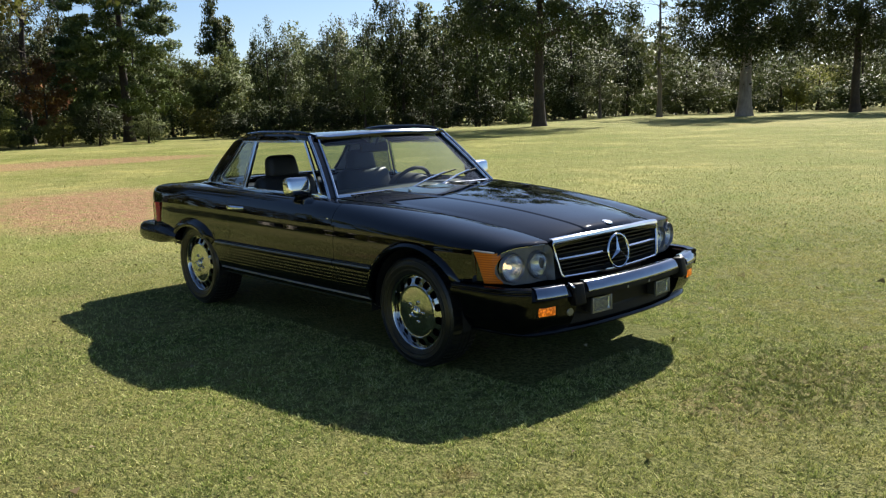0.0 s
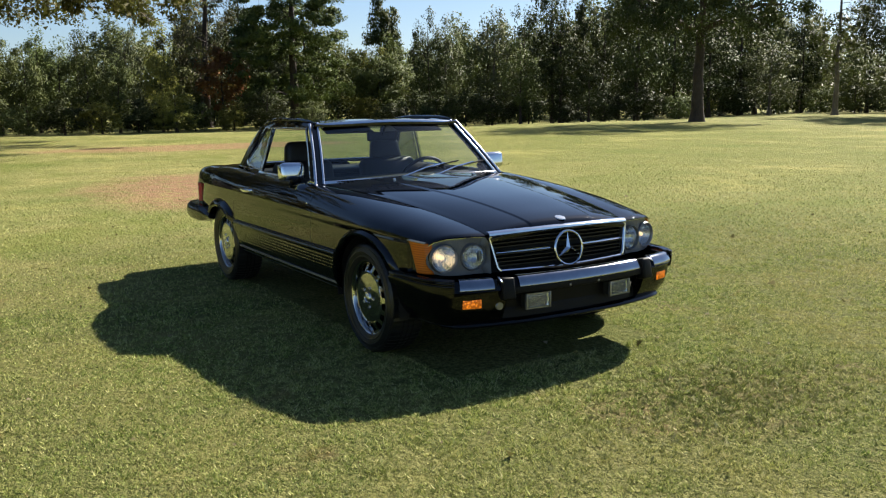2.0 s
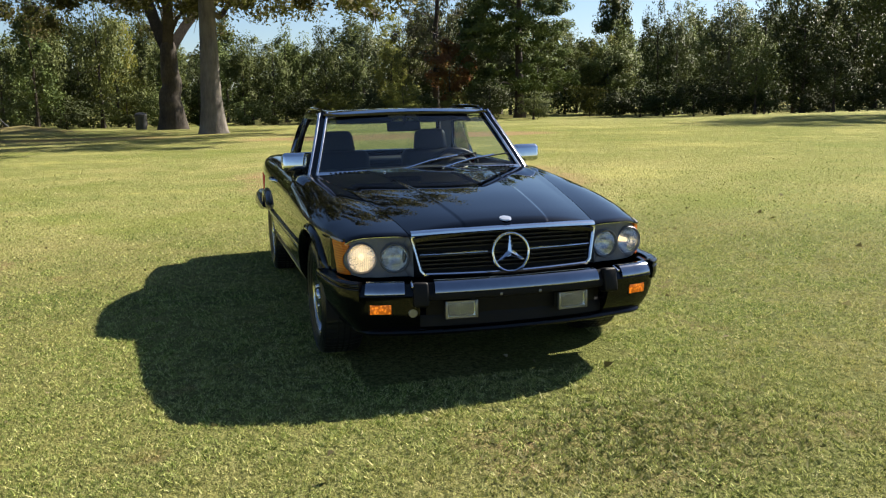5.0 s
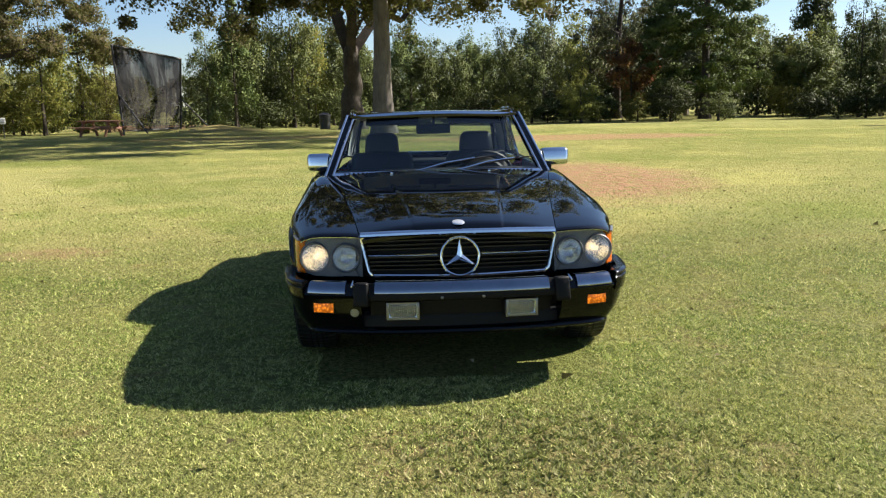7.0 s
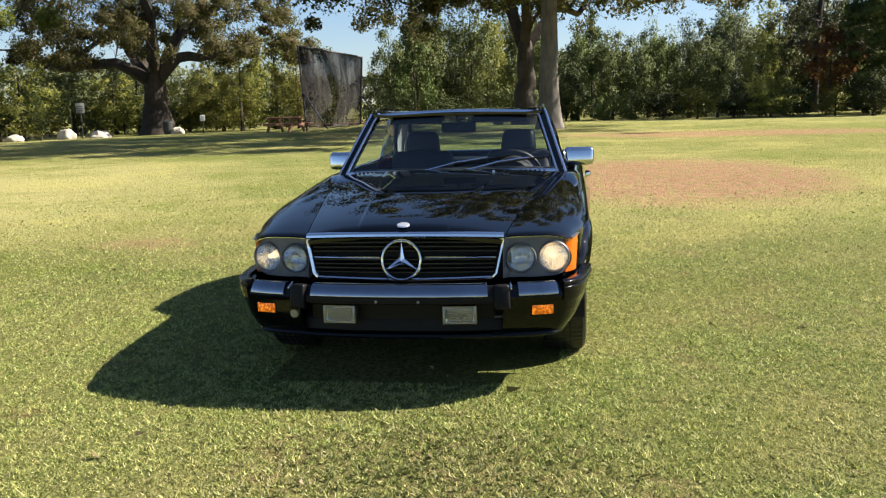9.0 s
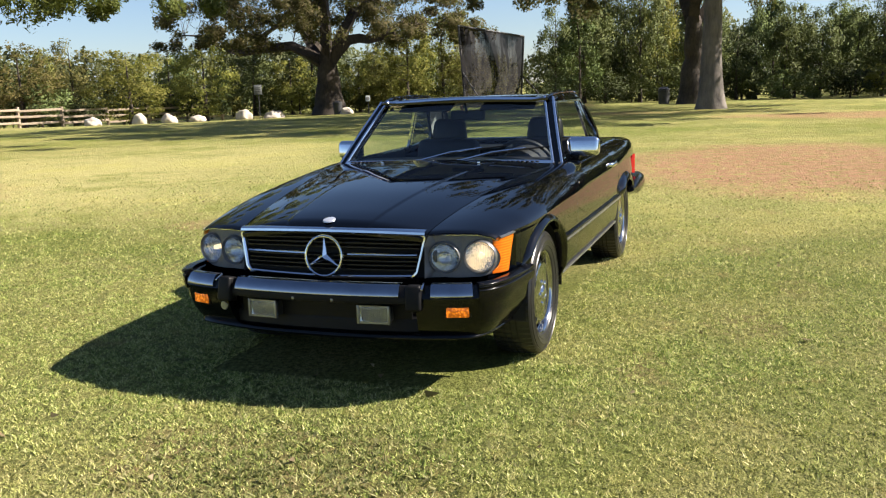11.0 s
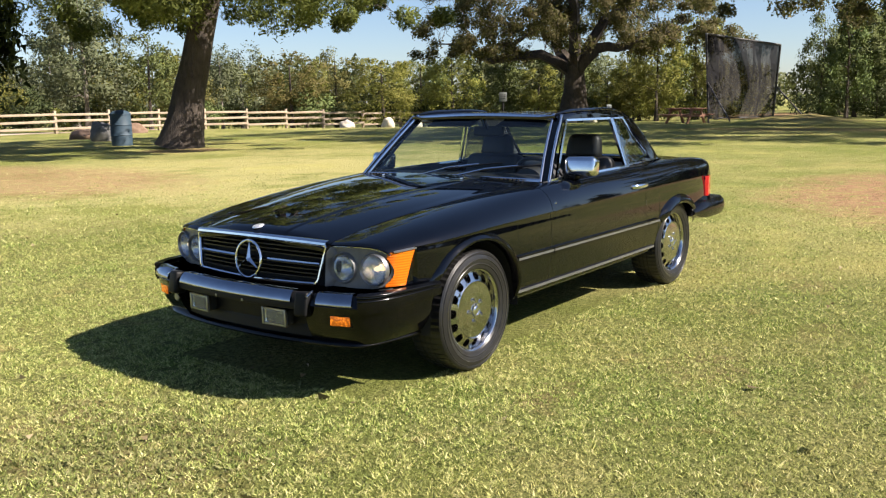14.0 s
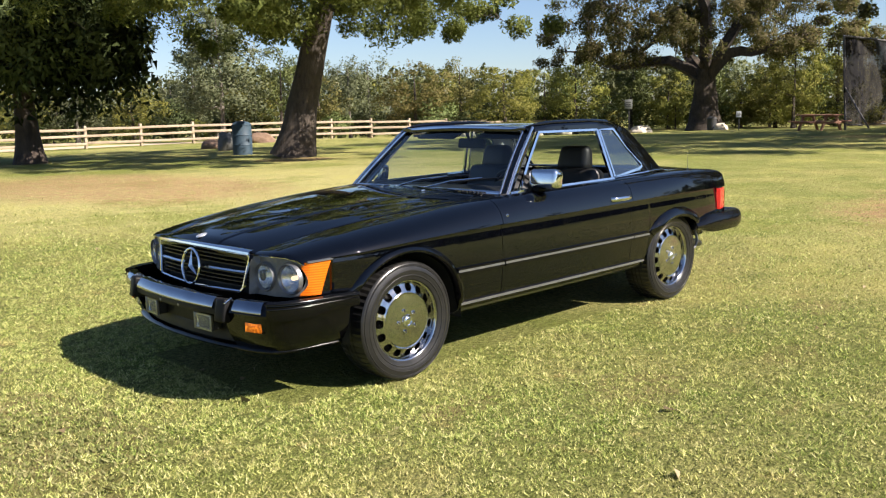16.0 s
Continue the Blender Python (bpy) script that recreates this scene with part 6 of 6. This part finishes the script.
# ---- fence, net, boulders, bins ----
TIMBER = plain("weathered fence timber", (0.22, 0.17, 0.12), (0.40, 0.32, 0.235), 3, 0.85, bump=0.4, bump_scale=60, dist=0.004)
STEEL = plain("painted steel pipe", (0.02, 0.02, 0.022), (0.05, 0.05, 0.052), 8, 0.5, rough2=0.7)
BROWNSTONE = plain("brown boulder stone", (0.10, 0.062, 0.040), (0.22, 0.145, 0.10), 2.5, 0.9, bump=0.6, bump_scale=14, dist=0.03)
GREYSTONE = plain("grey boulder stone", (0.09, 0.09, 0.088), (0.19, 0.185, 0.175), 2.5, 0.9, bump=0.6, bump_scale=14, dist=0.03)
STONE = plain("pale boulder stone", (0.34, 0.29, 0.23), (0.58, 0.52, 0.44), 2.2, 0.9, bump=0.6, bump_scale=14, dist=0.03)
BLUE = plain("faded blue plastic", (0.018, 0.040, 0.064), (0.034, 0.062, 0.088), 4, 0.55, bump=0.15, rough2=0.75)
DARKBIN = plain("dark grey bin plastic", (0.02, 0.022, 0.024), (0.045, 0.047, 0.05), 5, 0.6)
REDWOOD = plain("red-brown table boards", (0.16, 0.075, 0.045), (0.27, 0.13, 0.08), 5, 0.7, bump=0.3, bump_scale=50)
DULL = plain("weathered grey sign back", (0.14, 0.15, 0.15), (0.24, 0.25, 0.24), 6, 0.6)
WHITE = plain("white sign enamel", (0.60, 0.60, 0.58), (0.78, 0.78, 0.75), 6, 0.5)
SAND = plain("pale sandy track", (0.40, 0.31, 0.21), (0.55, 0.45, 0.33), 0.8, 0.95, bump=0.4, bump_scale=30, dist=0.02)


def net_material():
    n = Nodes("dark golf netting")
    co = n.coords()
    # upright streaks, and the upper netting darker than the lower
    m = n.add("Mapping", Vector=co, Scale=(1, 1, 0.22))
    streaks = n.noise(1.5, 5, 0.65, m.outputs[0], 0.3)
    height = n.add("MapRange", Value=n.add("SeparateXYZ", Vector=co).outputs[2])
    height.inputs["From Min"].default_value, height.inputs["From Max"].default_value = 0.6, 2.6
    dark = n.math("MULTIPLY_ADD", height.outputs[0], 0.22, n.math("SUBTRACT", streaks, 0.11))
    tr = n.add("BsdfTransparent", Color=(0.72, 0.71, 0.70))
    mix = n.add("MixShader", Fac=n.ramp(dark, (0.36, (0.62, 0.62, 0.62)), (0.60, (0.95, 0.95, 0.95))))
    n.set(Base_Color=n.ramp(dark, (0.36, (0.050, 0.047, 0.044)), (0.6, (0.008, 0.008, 0.010))), Roughness=0.8, Specular_IOR_Level=0.1)
    n.t.links.new(tr.outputs[0], mix.inputs[1]), n.t.links.new(n.bsdf.outputs[0], mix.inputs[2])
    n.t.links.new(mix.outputs[0], n.out.inputs[0])
    return n.m


NET = net_material()

line = [(12, -48.5), (-15.2, -44.8), (-30, -42.0), (-38, -39.6), (-50, -36.0)]
spots = []
for (xa, ya), (xb, yb) in zip(line, line[1:]):
    n = max(1, round(math.hypot(xb - xa, yb - ya) / 3.05))
    spots += [(xa + (xb - xa) * k / n, ya + (yb - ya) * k / n) for k in range(n)]
spots.append(line[-1])
fence = thing("fence", "three-rail weathered timber fence along the edge of the lawn", "fence")
for i, (x, y) in enumerate(spots):
    z = ground_z(x, y)
    part("post", box((0.15, 0.15, 1.35), (x, y, z + 0.60), 0.012, (0, 0, 8)), TIMBER, fence)
    if i:
        xa, ya = spots[i - 1]
        za = ground_z(xa, ya)
        ang = math.degrees(math.atan2(y - ya, x - xa))
        for k, h in enumerate((0.30, 0.68, 1.06)):
            part("rail", box((math.hypot(x - xa, y - ya) + 0.1, 0.06, 0.135), ((x + xa) / 2, (y + ya) / 2 + 0.09, (z + za) / 2 + h + pick.uniform(-0.03, 0.03)), 0.01, (pick.uniform(-4, 4), pick.uniform(-0.7, 0.7), ang)), TIMBER, fence)
track_rows = [[(x - 0.2 * t, y - 1.0 - 4.0 * t, ground_z(x - 0.2 * t, y - 1.0 - 4.0 * t) + 0.015) for t in steps(0, 1, 4)] for x, y in spots]
tagged(part("path", grid(track_rows), SAND), "pale sandy track behind the fence", "path", kind="structure")


def boulder(at, size, seed, stone, label):
    bm = bmesh.new()
    bmesh.ops.create_icosphere(bm, subdivisions=4, radius=1)
    for v in bm.verts:
        c = v.co.copy()
        v.co = c * (1 + 0.28 * noise.noise(c * 1.3 + Vector((seed * 7, 0, 0))) + 0.09 * noise.noise(c * 3.9 + Vector((0, seed, 0))))
        v.co = Vector((v.co.x * size[0], v.co.y * size[1], max(v.co.z * size[2], -0.35 * size[2])))
    me = bpy.data.meshes.new("boulder")
    bm.to_mesh(me)
    bm.free()
    me.shade_smooth()
    me.materials.append(stone)
    ob = new("boulder", me)
    ob.matrix_basis = pose(*at, ground_z(*at) + size[2] * 0.25, 0, 0, seed * 47)
    return tagged(ob, label, "boulder", "boulders along the fence")


for i, (x, y, a, b, c) in enumerate(((-35.3, -34.8, 0.62, 0.5, 0.36), (-37.0, -32.9, 0.42, 0.42, 0.52), (-38.1, -31.6, 0.45, 0.40, 0.42), (-42.0, -32.4, 0.55, 0.5, 0.34), (-44.9, -30.8, 0.65, 0.55, 0.5),
                                     (-46.5, -29.6, 0.6, 0.5, 0.35), (-48.5, -30.5, 0.6, 0.5, 0.42), (-55.6, -28.6, 0.7, 0.5, 0.4))):
    boulder((x, y), (a, b, c), i + 1, STONE, "pale rounded boulder on the edge of the lawn")

for i, (x, y, a, b, c) in enumerate(((-16.5, -33.0, 0.72, 0.5, 0.36), (-22.0, -38.0, 0.9, 0.6, 0.45))):
    boulder((x, y), (a, b, c), i + 21, BROWNSTONE, "brown weathered boulder near the fence")
boulder((-15.2, -29.4), (0.5, 0.46, 0.62), 31, GREYSTONE, "tall grey boulder behind the litter bin")

# practice net on a steel frame
L, R = Vector((-43.45, -14.75, 0)), Vector((-49.3, -13.0, 0))
L.z, R.z = ground_z(L.x, L.y), ground_z(R.x, R.y)
net = thing("practice_net", "tall dark golf practice net on a black steel frame", "net")
UP = Vector((0.1, 0.3, 4.2 - R.z))
UPL = Vector((-0.35, -0.4, 4.72 - L.z))
for p, top_p, foot in ((L, L + UPL, Vector((0.9, 1.6, 0))), (R, R + UP, Vector((-0.3, 1.9, 0)))):
    part("net_post", tube([p, top_p], 0.06, 10), STEEL, net)
    part("brace", tube([p + (top_p - p) * 0.46, p + foot], 0.045, 8), STEEL, net)
part("net_beam", tube([L + UPL, R + UP], 0.06, 10), STEEL, net)
part("net_foot", tube([L + Vector((0, 0, 0.25)), R + Vector((0, 0, 0.25))], 0.04, 8), STEEL, net)
rows = [[L + (R - L) * u + (UPL * (1 - u) + UP * u) * v + Vector((0.12 * math.sin(u * 9 + v * 3), 0.25 * math.sin(math.pi * u) * math.sin(math.pi * v) + 0.05 * math.sin(u * 23), 0)) for u in steps(0, 1, 25)] for v in steps(0.05, 0.99, 13)]
part("netting", grid(rows), NET, net, "dark see-through netting")
top = [L + UPL + Vector((0, 0, 0.03)), R + UP + Vector((0, 0, 0.03))]
part("net_hem", strip(top, [(-0.03, -0.01), (0.03, -0.01), (0.03, 0.02), (-0.03, 0.02)]), WHITE, net, "pale top hem")

bin_ = thing("litter_bin", "faded blue drum litter bin beside a tree", "bin", (-12.8, -24.2, ground_z(-12.8, -24.2)))
bin_.scale = (1.2, 1.2, 1.17)
part("drum", lathe([(0.0, 0.0), (0.29, 0.0), (0.295, 0.30), (0.305, 0.31), (0.295, 0.33), (0.295, 0.60), (0.305, 0.61), (0.295, 0.63), (0.29, 0.90), (0.27, 0.90), (0.27, 0.1)], 28, "z"), BLUE, bin_)
part("bin_lid", lathe([(0.30, 0.90), (0.30, 0.94), (0.24, 1.0), (0.12, 1.04), (0.0, 1.05)], 28, "z"), BLUE, bin_)
for x, y, lab in ((-50.6, -4.2, "dark bin beside the old tree"), (-55.6, -29.3, "dark bin at the foot of the oak")):
    b = thing("litter_bin", lab, "bin", (x, y, ground_z(x, y)))
    part("drum", lathe([(0.0, 0.0), (0.32, 0.0), (0.36, 0.80), (0.38, 0.82), (0.36, 0.84), (0.33, 0.84), (0.30, 0.1)], 24, "z"), DARKBIN, b)
    part("bin_lid", lathe([(0.37, 0.84), (0.36, 0.92), (0.2, 1.02), (0.0, 1.05)], 24, "z"), DARKBIN, b)

table = thing("picnic_table", "red-brown timber picnic table with benches", "table", (-42.2, -15.6, ground_z(-42.2, -15.6)), 62)
table.scale = (1.35, 1.15, 1.1)
for k in range(5):
    part("table_board", box((1.9, 0.14, 0.045), (0, -0.30 + 0.15 * k, 0.75), 0.006), REDWOOD, table)
for s in (-1, 1):
    for k in range(2):
        part("bench_board", box((1.9, 0.13, 0.045), (0, s * (0.62 + 0.14 * k), 0.45), 0.006), REDWOOD, table)
    part("leg_frame", merge(box((0.09, 1.5, 0.09), (s * 0.65, 0, 0.39), 0.006), box((0.09, 0.75, 0.09), (s * 0.65, 0, 0.69), 0.006), box((0.09, 0.09, 0.85), (s * 0.65, 0.38, 0.37), 0.006, (22, 0, 0)), box((0.09, 0.09, 0.85), (s * 0.65, -0.38, 0.37), 0.006, (-22, 0, 0))), REDWOOD, table)

for (x, y), h, w in (((-47.5, -22.9), 1.15, 0.30), ((-50.0, -32.8), 2.35, 0.55)):
    sign = thing("sign", "small white sign on a thin post", "sign", (x, y, ground_z(x, y)))
    part("sign_post", tube([(0, 0, -0.1), (0, 0, h)], 0.03, 8), STEEL, sign)
    part("sign_board", box((0.03, w, w * 1.25), (0.04, 0, h - w * 0.5), 0.004, (0, 0, 30)), WHITE if h < 2 else DULL, sign)
    for k in range(3):
        part("sign_bar", box((0.006, w * 0.7, w * 0.08), (0.062, 0, h - w * 0.75 + k * w * 0.25), 0.0, (0, 0, 30)), STEEL, sign)
